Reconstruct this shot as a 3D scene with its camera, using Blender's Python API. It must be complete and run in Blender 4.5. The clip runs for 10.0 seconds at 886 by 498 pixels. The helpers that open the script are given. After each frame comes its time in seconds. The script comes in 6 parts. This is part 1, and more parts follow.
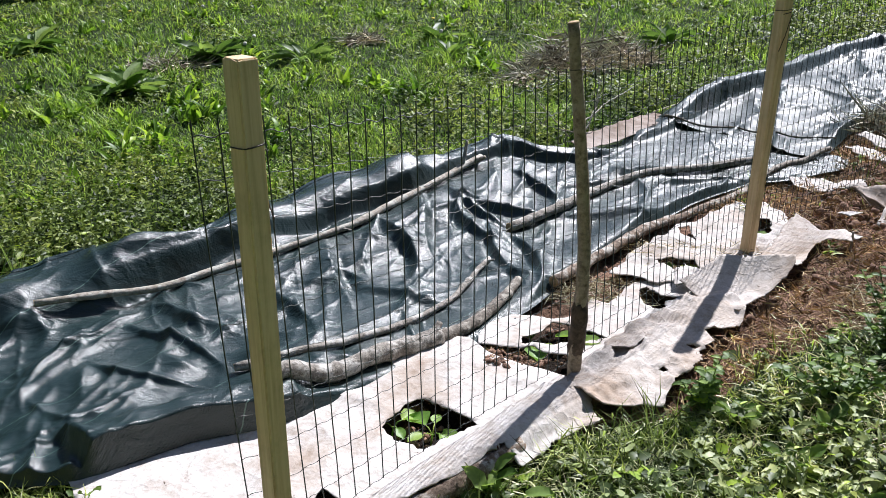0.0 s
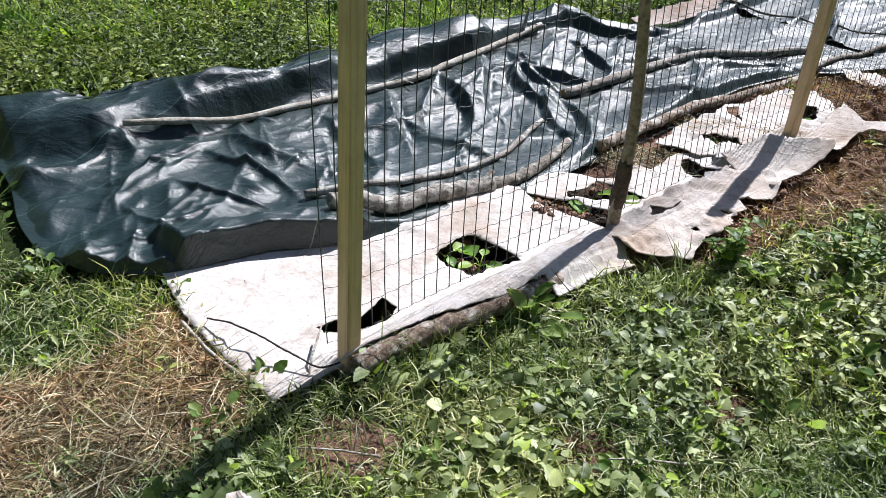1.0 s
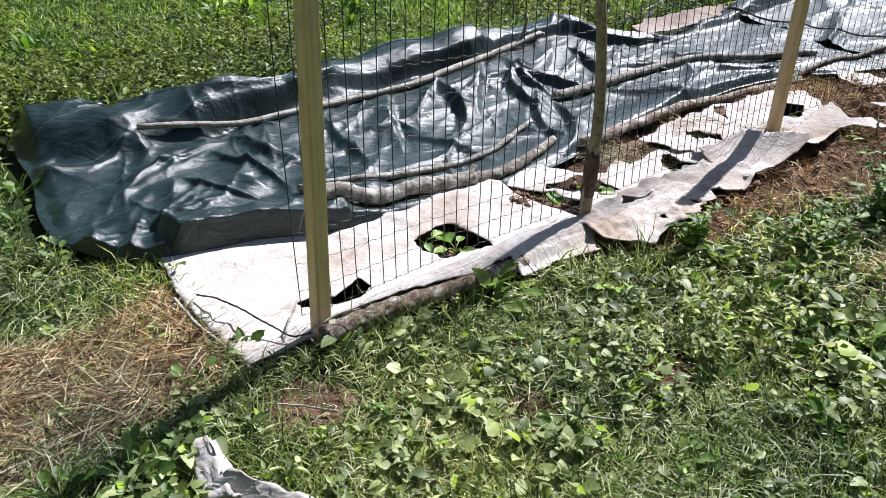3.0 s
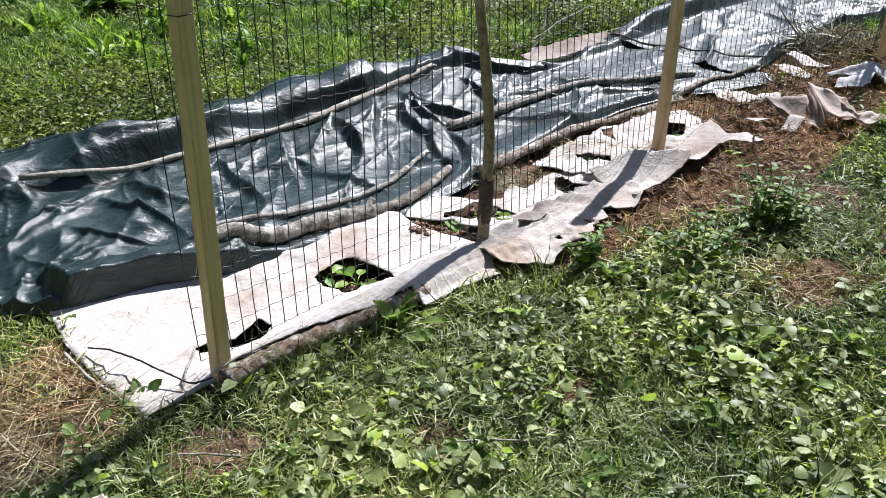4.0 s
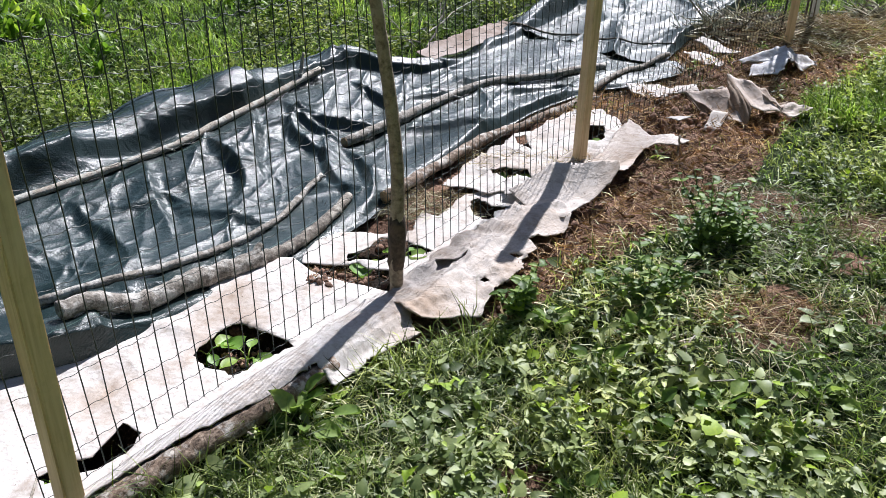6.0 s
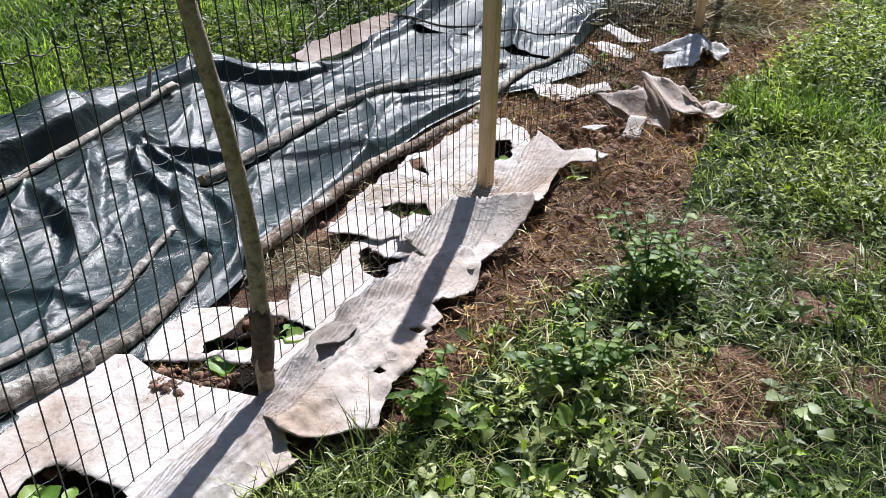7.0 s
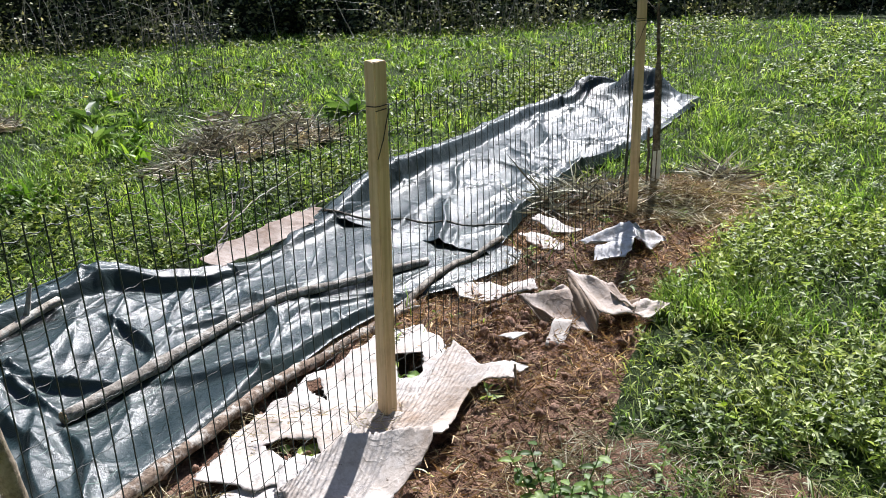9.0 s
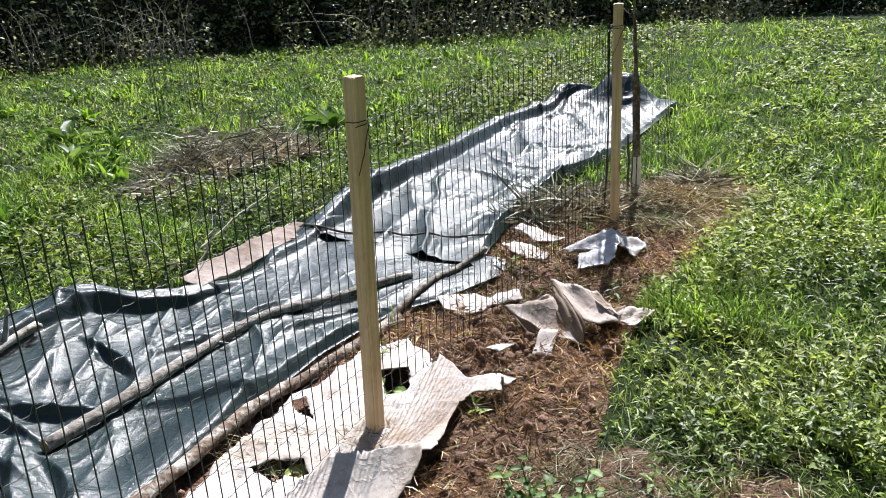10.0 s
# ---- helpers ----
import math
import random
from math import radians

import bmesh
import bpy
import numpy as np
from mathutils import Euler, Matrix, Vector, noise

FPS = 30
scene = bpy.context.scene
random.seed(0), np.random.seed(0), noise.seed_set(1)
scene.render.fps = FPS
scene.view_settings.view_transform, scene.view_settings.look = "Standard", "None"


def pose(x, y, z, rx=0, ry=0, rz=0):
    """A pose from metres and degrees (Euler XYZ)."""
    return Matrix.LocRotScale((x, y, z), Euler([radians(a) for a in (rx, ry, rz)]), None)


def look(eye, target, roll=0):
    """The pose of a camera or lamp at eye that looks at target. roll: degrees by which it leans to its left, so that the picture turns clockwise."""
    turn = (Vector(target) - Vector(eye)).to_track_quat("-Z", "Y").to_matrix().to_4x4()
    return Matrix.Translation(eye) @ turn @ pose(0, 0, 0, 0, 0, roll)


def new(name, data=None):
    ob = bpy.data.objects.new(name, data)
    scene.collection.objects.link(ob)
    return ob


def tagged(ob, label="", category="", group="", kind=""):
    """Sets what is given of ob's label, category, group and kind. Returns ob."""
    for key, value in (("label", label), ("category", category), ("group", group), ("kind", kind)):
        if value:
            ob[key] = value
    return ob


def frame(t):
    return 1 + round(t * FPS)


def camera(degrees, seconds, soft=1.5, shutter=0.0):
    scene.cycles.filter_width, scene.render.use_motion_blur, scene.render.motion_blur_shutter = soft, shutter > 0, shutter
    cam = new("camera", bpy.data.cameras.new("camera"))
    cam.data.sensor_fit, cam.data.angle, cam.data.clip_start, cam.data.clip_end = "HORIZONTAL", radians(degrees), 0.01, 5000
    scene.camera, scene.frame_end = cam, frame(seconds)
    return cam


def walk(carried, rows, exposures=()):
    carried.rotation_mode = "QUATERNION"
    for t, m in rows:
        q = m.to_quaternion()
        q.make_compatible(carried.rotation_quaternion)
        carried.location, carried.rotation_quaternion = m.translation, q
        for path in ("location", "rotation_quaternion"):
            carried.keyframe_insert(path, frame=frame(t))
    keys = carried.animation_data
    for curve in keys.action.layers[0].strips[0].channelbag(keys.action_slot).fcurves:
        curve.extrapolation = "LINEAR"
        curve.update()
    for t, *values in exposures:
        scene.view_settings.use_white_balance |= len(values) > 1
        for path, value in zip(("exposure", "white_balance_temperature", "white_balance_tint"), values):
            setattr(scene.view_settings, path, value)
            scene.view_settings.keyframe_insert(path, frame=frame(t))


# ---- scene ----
cam = camera(56.5, 10.0, soft=0.6)
PATH = [
    (0, (-0.008, 0.136, 1.476), (0.01, 1.976, 0.693), -1.8),
    (0.5, (-0.034, -0.032, 1.458), (-0.06, 1.786, 0.623), -0.6),
    (1, (-0.077, -0.143, 1.467), (-0.14, 1.567, 0.432), 2.0),
    (1.5, (0.036, -0.236, 1.459), (-0.091, 1.465, 0.414), 2.7),
    (2, (0.139, -0.336, 1.464), (-0.024, 1.358, 0.414), 2.0),
    (3.3, (0.199, -0.36, 1.461), (0.042, 1.384, 0.495), -1.1),
    (3.5, (0.217, -0.366, 1.462), (0.094, 1.389, 0.51), -1.4),
    (4, (0.229, -0.361, 1.464), (0.259, 1.412, 0.539), -0.6),
    (4.5, (0.248, -0.339, 1.466), (0.389, 1.44, 0.564), -1.0),
    (5, (0.207, -0.256, 1.448), (0.396, 1.524, 0.556), -1.4),
    (5.2, (0.142, -0.177, 1.451), (0.369, 1.599, 0.559), -0.8),
    (6.3, (0.273, 0.34, 1.431), (0.551, 2.051, 0.434), -0.4),
    (6.5, (0.306, 0.461, 1.424), (0.59, 2.167, 0.42), 0.1),
    (7, (0.406, 0.787, 1.407), (0.892, 2.433, 0.38), -0.5),
    (7.5, (0.6, 0.934, 1.407), (1.069, 2.58, 0.372), -1.8),
    (8, (0.767, 1.014, 1.417), (1.243, 2.773, 0.593), -0.8),
    (8.5, (0.785, 1.04, 1.448), (1.348, 2.828, 0.748), -0.7),
    (9, (0.78, 1.061, 1.453), (1.371, 2.848, 0.776), -1.6),
    (9.5, (0.782, 1.078, 1.457), (1.399, 2.861, 0.791), -2.2),
    (10, (0.784, 1.085, 1.464), (1.418, 2.863, 0.805), -2.7),
]
walk(cam, [(t, look(eye, target, roll)) for t, eye, target, roll in PATH], [(0, 0.67, 6030, 13.5), (2, 0.72, 6020, 13.5), (5, 0.69, 6030, 13.5), (7.5, 0.63, 6030, 13.5), (8.2, 0.66, 6080, 13.2), (8.8, 0.86, 6140, 13), (10, 0.94, 6150, 12.8)])
# ---- world and light ----
SUN_AZ, SUN_EL = radians(33.5), radians(48.0)
SUN_DIR = Vector((math.sin(SUN_AZ) * math.cos(SUN_EL), math.cos(SUN_AZ) * math.cos(SUN_EL), math.sin(SUN_EL)))
world = bpy.data.worlds.new("sky_world")
scene.world = world
world.use_nodes = True
wn = world.node_tree.nodes
sky = wn.new("ShaderNodeTexSky")
sky.sky_type, sky.sun_disc = "NISHITA", False
sky.sun_elevation, sky.sun_rotation = SUN_EL, SUN_AZ
world.node_tree.links.new(sky.outputs[0], wn["Background"].inputs[0])
wn["Background"].inputs[1].default_value = 0.05
sun_data = bpy.data.lights.new("sun", "SUN")
sun_data.energy, sun_data.angle, sun_data.color = 5.0, radians(0.53), (1.0, 0.97, 0.93)
sun = new("sun", sun_data)
sun.matrix_world = look(SUN_DIR * 40, (0, 0, 0))

# ---- materials ----
def material(name):
    m = bpy.data.materials.new(name)
    m.use_nodes = True
    return m, m.node_tree.nodes, m.node_tree.links, m.node_tree.nodes["Principled BSDF"]


def ramp(nodes, stops):
    r = nodes.new("ShaderNodeValToRGB")
    els = r.color_ramp.elements
    while len(els) < len(stops):
        els.new(0.5)
    for e, (p, c) in zip(els, stops):
        e.position, e.color = p, (*c, 1)
    return r


def noise_tex(nodes, links, scale, detail=6, rough=0.6, vector=None, distort=0.0):
    n = nodes.new("ShaderNodeTexNoise")
    n.inputs["Scale"].default_value, n.inputs["Detail"].default_value = scale, detail
    n.inputs["Roughness"].default_value, n.inputs["Distortion"].default_value = rough, distort
    if vector is not None:
        links.new(vector, n.inputs["Vector"])
    return n


def mix_rgb(nodes, links, fac, a, b, mode="MIX"):
    m = nodes.new("ShaderNodeMix")
    m.data_type, m.blend_type = "RGBA", mode
    for sock, val in ((m.inputs[0], fac), (m.inputs[6], a), (m.inputs[7], b)):
        if hasattr(val, "is_linked"):
            links.new(val, sock)
        elif isinstance(val, tuple):
            sock.default_value = (*val, 1)
        else:
            sock.default_value = val
    return m.outputs[2]


def bump(nodes, links, height, bsdf, strength=0.4, distance=0.01, under=None):
    b = nodes.new("ShaderNodeBump")
    b.inputs["Strength"].default_value, b.inputs["Distance"].default_value = strength, distance
    links.new(height, b.inputs["Height"])
    if under is not None:
        links.new(under.outputs[0], b.inputs["Normal"])
    links.new(b.outputs[0], bsdf.inputs["Normal"])
    return b


def coords(nodes):
    return nodes.new("ShaderNodeTexCoord").outputs["Object"]


def stretch(nodes, links, vec, scale):
    m = nodes.new("ShaderNodeMapping")
    m.inputs["Scale"].default_value = scale
    links.new(vec, m.inputs["Vector"])
    return m.outputs[0]


def leaf_material(name, dark, mid, light, gloss=0.45, through_light=0.35, piece="island", spec=0.42, young=None):
    """Thin green matter: per-leaf colour, fine mottling, light shining through."""
    m, n, l, b = material(name)
    if piece == "island":
        rnd = n.new("ShaderNodeNewGeometry").outputs["Random Per Island"]
    else:
        rnd = n.new("ShaderNodeObjectInfo").outputs["Random"]
    stops = [(0.12, dark), (0.55, mid), (0.90, light)]
    r = ramp(n, stops + ([(0.93, young)] if young else []))
    l.new(rnd, r.inputs[0])
    t = noise_tex(n, l, 60, 3, 0.6, coords(n))
    patch = noise_tex(n, l, 1.3, 3, 0.5, coords(n))
    tint = ramp(n, [(0.3, (0.75, 0.8, 0.7)), (0.7, (1.2, 1.15, 1.0))])
    l.new(t.outputs[0], tint.inputs[0])
    tint2 = ramp(n, [(0.34, (0.60, 0.70, 0.62)), (0.66, (1.30, 1.22, 0.98))])
    l.new(patch.outputs[0], tint2.inputs[0])
    c = mix_rgb(n, l, 1.0, r.outputs[0], tint.outputs[0], "MULTIPLY")
    c = mix_rgb(n, l, 1.0, c, tint2.outputs[0], "MULTIPLY")
    l.new(c, b.inputs["Base Color"])
    b.inputs["Roughness"].default_value = gloss
    b.inputs["Specular IOR Level"].default_value = spec
    tr = n.new("ShaderNodeBsdfTranslucent")
    c2 = mix_rgb(n, l, 1.0, c, (1.38, 1.38, 0.92), "MULTIPLY")
    l.new(c2, tr.inputs["Color"])
    mx = n.new("ShaderNodeMixShader")
    mx.inputs[0].default_value = through_light
    l.new(b.outputs[0], mx.inputs[1])
    l.new(tr.outputs[0], mx.inputs[2])
    l.new(mx.outputs[0], n["Material Output"].inputs[0])
    return m


GRASS = leaf_material("grass_blades", (0.045, 0.085, 0.018), (0.205, 0.355, 0.068), (0.40, 0.545, 0.15), 0.42, 0.46, spec=0.35)
TURF = leaf_material("short_turf", (0.03, 0.05, 0.012), (0.22, 0.295, 0.078), (0.52, 0.58, 0.24), 0.42, 0.38, spec=0.45)
MEADOW_LEAF = leaf_material("broad_meadow_leaves", (0.05, 0.105, 0.014), (0.19, 0.34, 0.042), (0.36, 0.50, 0.085), 0.45, 0.45, spec=0.35)
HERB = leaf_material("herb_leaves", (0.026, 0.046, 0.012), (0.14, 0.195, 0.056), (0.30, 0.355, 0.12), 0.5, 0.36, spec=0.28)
NETTLE = leaf_material("nettle_leaves", (0.045, 0.075, 0.018), (0.21, 0.295, 0.080), (0.42, 0.50, 0.20), 0.48, 0.38, spec=0.38)
CLOVER = leaf_material("low_leaves", (0.075, 0.110, 0.040), (0.235, 0.29, 0.130), (0.50, 0.55, 0.34), 0.48, 0.26, spec=0.40, young=(0.33, 0.46, 0.05))
PALE_GRASS = leaf_material("trodden_grass", (0.16, 0.19, 0.09), (0.36, 0.38, 0.22), (0.62, 0.60, 0.43), 0.45, 0.20)
HEDGE = leaf_material("hedge_leaves", (0.03, 0.042, 0.022), (0.15, 0.18, 0.10), (0.48, 0.47, 0.37), 0.5, 0.30)
DOCK = leaf_material("dock_leaves", (0.08, 0.145, 0.04), (0.17, 0.265, 0.085), (0.30, 0.40, 0.15), 0.5, 0.4, "object")
SQUASH = leaf_material("squash_leaves", (0.20, 0.36, 0.08), (0.32, 0.48, 0.14), (0.50, 0.58, 0.18), 0.45, 0.35, "object")
STRAW = leaf_material("dry_straw", (0.21, 0.15, 0.115), (0.47, 0.385, 0.325), (0.74, 0.66, 0.59), 0.6, 0.12)
DEADSTALK = leaf_material("grey_dead_stalks", (0.11, 0.085, 0.085), (0.42, 0.365, 0.375), (0.78, 0.73, 0.76), 0.7, 0.05)
FIBRE = leaf_material("brown_fibre", (0.07, 0.038, 0.025), (0.40, 0.245, 0.16), (0.72, 0.54, 0.41), 0.75, 0.05)


def soil_mix(n, l, vec):
    big = noise_tex(n, l, 7, 8, 0.65, vec)
    small = noise_tex(n, l, 70, 6, 0.7, vec)
    r1 = ramp(n, [(0.32, (0.050, 0.028, 0.020)), (0.54, (0.30, 0.185, 0.135)), (0.78, (0.56, 0.41, 0.32))])
    l.new(big.outputs[0], r1.inputs[0])
    r2 = ramp(n, [(0.30, (0.45, 0.42, 0.40)), (0.70, (1.35, 1.3, 1.2))])
    l.new(small.outputs[0], r2.inputs[0])
    return mix_rgb(n, l, 1.0, r1.outputs[0], r2.outputs[0], "MULTIPLY"), big, small


def ground_material():
    m, n, l, b = material("meadow_soil")
    vec = coords(n)
    soil, big, small = soil_mix(n, l, vec)
    g = noise_tex(n, l, 25, 6, 0.7, vec)
    green = ramp(n, [(0.3, (0.014, 0.021, 0.007)), (0.55, (0.040, 0.064, 0.018)), (0.8, (0.095, 0.125, 0.042))])
    l.new(g.outputs[0], green.inputs[0])
    a = n.new("ShaderNodeAttribute")
    a.attribute_name = "soil"
    edge = noise_tex(n, l, 18, 4, 0.7, vec)
    add = n.new("ShaderNodeMath")
    add.operation = "ADD"
    l.new(a.outputs["Fac"], add.inputs[0])
    l.new(edge.outputs[0], add.inputs[1])
    fac = ramp(n, [(0.85, (0, 0, 0)), (1.05, (1, 1, 1))])
    l.new(add.outputs[0], fac.inputs[0])
    c = mix_rgb(n, l, fac.outputs[0], green.outputs[0], soil)
    # Hole floors near black: wet soil and the hole's shade in one colour.
    wet_shade = n.new("ShaderNodeAttribute")
    wet_shade.attribute_name = "damp_shade"
    c = mix_rgb(n, l, wet_shade.outputs["Fac"], c, (0.022, 0.015, 0.011))
    l.new(c, b.inputs["Base Color"])
    b.inputs["Roughness"].default_value = 0.95
    b.inputs["Specular IOR Level"].default_value = 0.15
    lump = noise_tex(n, l, 26, 5, 0.7, vec)
    b1 = bump(n, l, lump.outputs[0], b, 0.9, 0.045)
    bump(n, l, small.outputs[0], b, 0.9, 0.02, b1)
    return m


SOIL_GROUND = ground_material()


def clod_material():
    m, n, l, b = material("crumbly_soil")
    c, big, small = soil_mix(n, l, coords(n))
    l.new(c, b.inputs["Base Color"])
    b.inputs["Roughness"].default_value = 0.95
    bump(n, l, small.outputs[0], b, 0.8, 0.008)
    return m


CLOD = clod_material()


def tarp_material(name, smooth_r, dull_r, spec, coat):
    m, n, l, b = material(name)
    vec = coords(n)
    uv = n.new("ShaderNodeUVMap").outputs[0]
    cloud = noise_tex(n, l, 2.2, 6, 0.65, vec)
    base = ramp(n, [(0.3, (0.006, 0.018, 0.019)), (0.55, (0.011, 0.027, 0.028)), (0.8, (0.020, 0.038, 0.039))])
    l.new(cloud.outputs[0], base.inputs[0])
    dust = noise_tex(n, l, 14, 8, 0.75, vec)
    dr = ramp(n, [(0.52, (0, 0, 0)), (0.9, (0.08, 0.08, 0.08))])
    l.new(dust.outputs[0], dr.inputs[0])
    c = mix_rgb(n, l, dr.outputs[0], base.outputs[0], (0.15, 0.16, 0.165))
    # thin pale marker threads woven in along the length
    sep = n.new("ShaderNodeSeparateXYZ")
    l.new(uv, sep.inputs[0])
    pp = n.new("ShaderNodeMath")
    pp.operation = "PINGPONG"
    pp.inputs[1].default_value = 0.14
    l.new(sep.outputs[1], pp.inputs[0])
    lt = n.new("ShaderNodeMath")
    lt.operation = "LESS_THAN"
    lt.inputs[1].default_value = 0.0011
    l.new(pp.outputs[0], lt.inputs[0])
    c = mix_rgb(n, l, lt.outputs[0], c, (0.11, 0.18, 0.15))
    l.new(c, b.inputs["Base Color"])
    rr = ramp(n, [(0.35, (smooth_r,) * 3), (0.8, (dull_r,) * 3)])
    l.new(dust.outputs[0], rr.inputs[0])
    l.new(rr.outputs[0], b.inputs["Roughness"])
    b.inputs["Specular IOR Level"].default_value = spec
    b.inputs["Coat Weight"].default_value, b.inputs["Coat Roughness"].default_value = coat, 0.26
    # weave and small crinkles
    w1 = n.new("ShaderNodeTexWave")
    w1.inputs["Scale"].default_value = 90
    w1.bands_direction = "X"
    w2 = n.new("ShaderNodeTexWave")
    w2.inputs["Scale"].default_value = 90
    w2.bands_direction = "Y"
    l.new(uv, w1.inputs[0])
    l.new(uv, w2.inputs[0])
    s = n.new("ShaderNodeMath")
    s.operation = "ADD"
    l.new(w1.outputs["Fac"], s.inputs[0])
    l.new(w2.outputs["Fac"], s.inputs[1])
    crk = noise_tex(n, l, 16, 5, 0.55, vec, 1.2)
    b0 = bump(n, l, crk.outputs[0], b, 0.30, 0.012)
    # fine pull lines running across the sheet
    pull = n.new("ShaderNodeMapping")
    pull.inputs["Rotation"].default_value = (0, 0, radians(-62))
    pull.inputs["Scale"].default_value = (4.5, 15, 9)
    l.new(vec, pull.inputs["Vector"])
    lines = noise_tex(n, l, 1.0, 4, 0.55, pull.outputs[0], 0.9)
    b1 = bump(n, l, lines.outputs[0], b, 0.30, 0.035, b0)
    fine = noise_tex(n, l, 240, 3, 0.7, stretch(n, l, vec, (1.0, 0.5, 1.0)))
    b2 = bump(n, l, fine.outputs[0], b, 0.50, 0.0022, b1)
    b3 = bump(n, l, s.outputs[0], b, 0.22, 0.0012, b2)
    l.new(b3.outputs[0], b.inputs["Coat Normal"])
    return m


TARP = tarp_material("dark_woven_tarpaulin", 0.48, 0.62, 0.16, 0.88)
TARP_WORN = tarp_material("worn_woven_tarpaulin", 0.46, 0.60, 0.20, 0.66)


def card_material(name, light, brown, stain=0.45, rib=0.3):
    m, n, l, b = material(name)
    vec = coords(n)
    big = noise_tex(n, l, 3.5, 6, 0.6, vec)
    fine = noise_tex(n, l, 45, 6, 0.7, vec)
    r = ramp(n, [(0.32, brown), (0.32 + stain * 0.5, light), (1.0, tuple(min(1, x * 1.08) for x in light))])
    l.new(big.outputs[0], r.inputs[0])
    r2 = ramp(n, [(0.25, (0.72, 0.68, 0.62)), (0.55, (1.0, 1.0, 1.0))])
    l.new(fine.outputs[0], r2.inputs[0])
    c = mix_rgb(n, l, 1.0, r.outputs[0], r2.outputs[0], "MULTIPLY")
    muck = noise_tex(n, l, 9, 8, 0.75, vec, 0.6)
    mr = ramp(n, [(0.51, (0, 0, 0)), (0.70, (0.6, 0.6, 0.6))])
    l.new(muck.outputs[0], mr.inputs[0])
    c = mix_rgb(n, l, mr.outputs[0], c, (0.22, 0.15, 0.10))
    speck = noise_tex(n, l, 38, 3, 0.6, vec, 0.8)
    sr = ramp(n, [(0.70, (0, 0, 0)), (0.74, (0.9, 0.9, 0.9))])
    l.new(speck.outputs[0], sr.inputs[0])
    c = mix_rgb(n, l, sr.outputs[0], c, (0.07, 0.05, 0.035))
    l.new(c, b.inputs["Base Color"])
    b.inputs["Roughness"].default_value = 0.9
    b.inputs["Specular IOR Level"].default_value = 0.2
    ribs = n.new("ShaderNodeTexWave")
    ribs.bands_direction = "X"
    ribs.inputs["Scale"].default_value = 21
    ribs.inputs["Distortion"].default_value = 2.0
    ribs.inputs["Detail Scale"].default_value = 0.5
    turn = n.new("ShaderNodeMapping")
    turn.inputs["Rotation"].default_value = (0, 0, radians(45))
    l.new(vec, turn.inputs["Vector"])
    l.new(turn.outputs[0], ribs.inputs[0])
    flat = noise_tex(n, l, 4, 3, 0.5, vec)
    fr = ramp(n, [(0.42, (0, 0, 0)), (0.62, (1, 1, 1))])
    l.new(flat.outputs[0], fr.inputs[0])
    rib_h = mix_rgb(n, l, fr.outputs[0], (0.5, 0.5, 0.5), ribs.outputs["Color"])
    b1 = bump(n, l, rib_h, b, rib, 0.004)
    crumple = n.new("ShaderNodeTexVoronoi")
    crumple.feature = "DISTANCE_TO_EDGE"
    crumple.inputs["Scale"].default_value = 11
    warp = noise_tex(n, l, 6, 4, 0.6, vec)
    l.new(mix_rgb(n, l, 0.22, vec, warp.outputs["Color"]), crumple.inputs["Vector"])
    cr = ramp(n, [(0.0, (1, 1, 1)), (0.10, (0.35, 0.35, 0.35)), (0.4, (0, 0, 0))])
    l.new(crumple.outputs["Distance"], cr.inputs[0])
    b2 = bump(n, l, cr.outputs[0], b, 0.30, 0.006, b1)
    bump(n, l, fine.outputs[0], b, 0.35, 0.006, b2)
    return m


CARD = card_material("weathered_cardboard", (0.60, 0.565, 0.54), (0.45, 0.375, 0.32), 0.36, 0.18)
CARD_STAINED = card_material("stained_cardboard", (0.57, 0.52, 0.485), (0.38, 0.295, 0.23), 0.5, 0.36)
# Brown board, with the shade of flanks and undersides put into its colour.
CARD_BROWN_SHADED = card_material("shaded_brown_cardboard", (0.30, 0.235, 0.185), (0.15, 0.105, 0.075), 0.45, 0.08)
CARD_WHITE = card_material("white_paper_bag", (0.74, 0.74, 0.76), (0.52, 0.50, 0.50), 0.45, 0.02)
CARD_PINK = card_material("bleached_cardboard", (0.58, 0.51, 0.465), (0.30, 0.225, 0.175), 0.5, 0.02)
BOARD = card_material("greyed_board", (0.50, 0.435, 0.40), (0.17, 0.12, 0.09), 0.62, 0.2)


def timber_material():
    m, n, l, b = material("sawn_softwood")
    vec = coords(n)
    st = stretch(n, l, vec, (26, 26, 1.1))
    grain = noise_tex(n, l, 3.0, 6, 0.6, st, 0.6)
    r = ramp(n, [(0.3, (0.60, 0.42, 0.23)), (0.5, (0.76, 0.565, 0.335)), (0.72, (0.84, 0.66, 0.43))])
    l.new(grain.outputs[0], r.inputs[0])
    knot = n.new("ShaderNodeTexVoronoi")
    knot.inputs["Scale"].default_value = 1.0
    l.new(stretch(n, l, vec, (12, 12, 3.2)), knot.inputs["Vector"])
    kr = ramp(n, [(0.05, (1, 1, 1)), (0.13, (0, 0, 0))])
    l.new(knot.outputs["Distance"], kr.inputs[0])
    c = mix_rgb(n, l, kr.outputs[0], r.outputs[0], (0.20, 0.11, 0.045))
    dirt = noise_tex(n, l, 9, 6, 0.7, vec)
    dr = ramp(n, [(0.5, (1, 1, 1)), (0.8, (0.72, 0.72, 0.66))])
    l.new(dirt.outputs[0], dr.inputs[0])
    c = mix_rgb(n, l, 1.0, c, dr.outputs[0], "MULTIPLY")
    l.new(c, b.inputs["Base Color"])
    b.inputs["Roughness"].default_value = 0.72
    bump(n, l, grain.outputs[0], b, 0.3, 0.002)
    return m


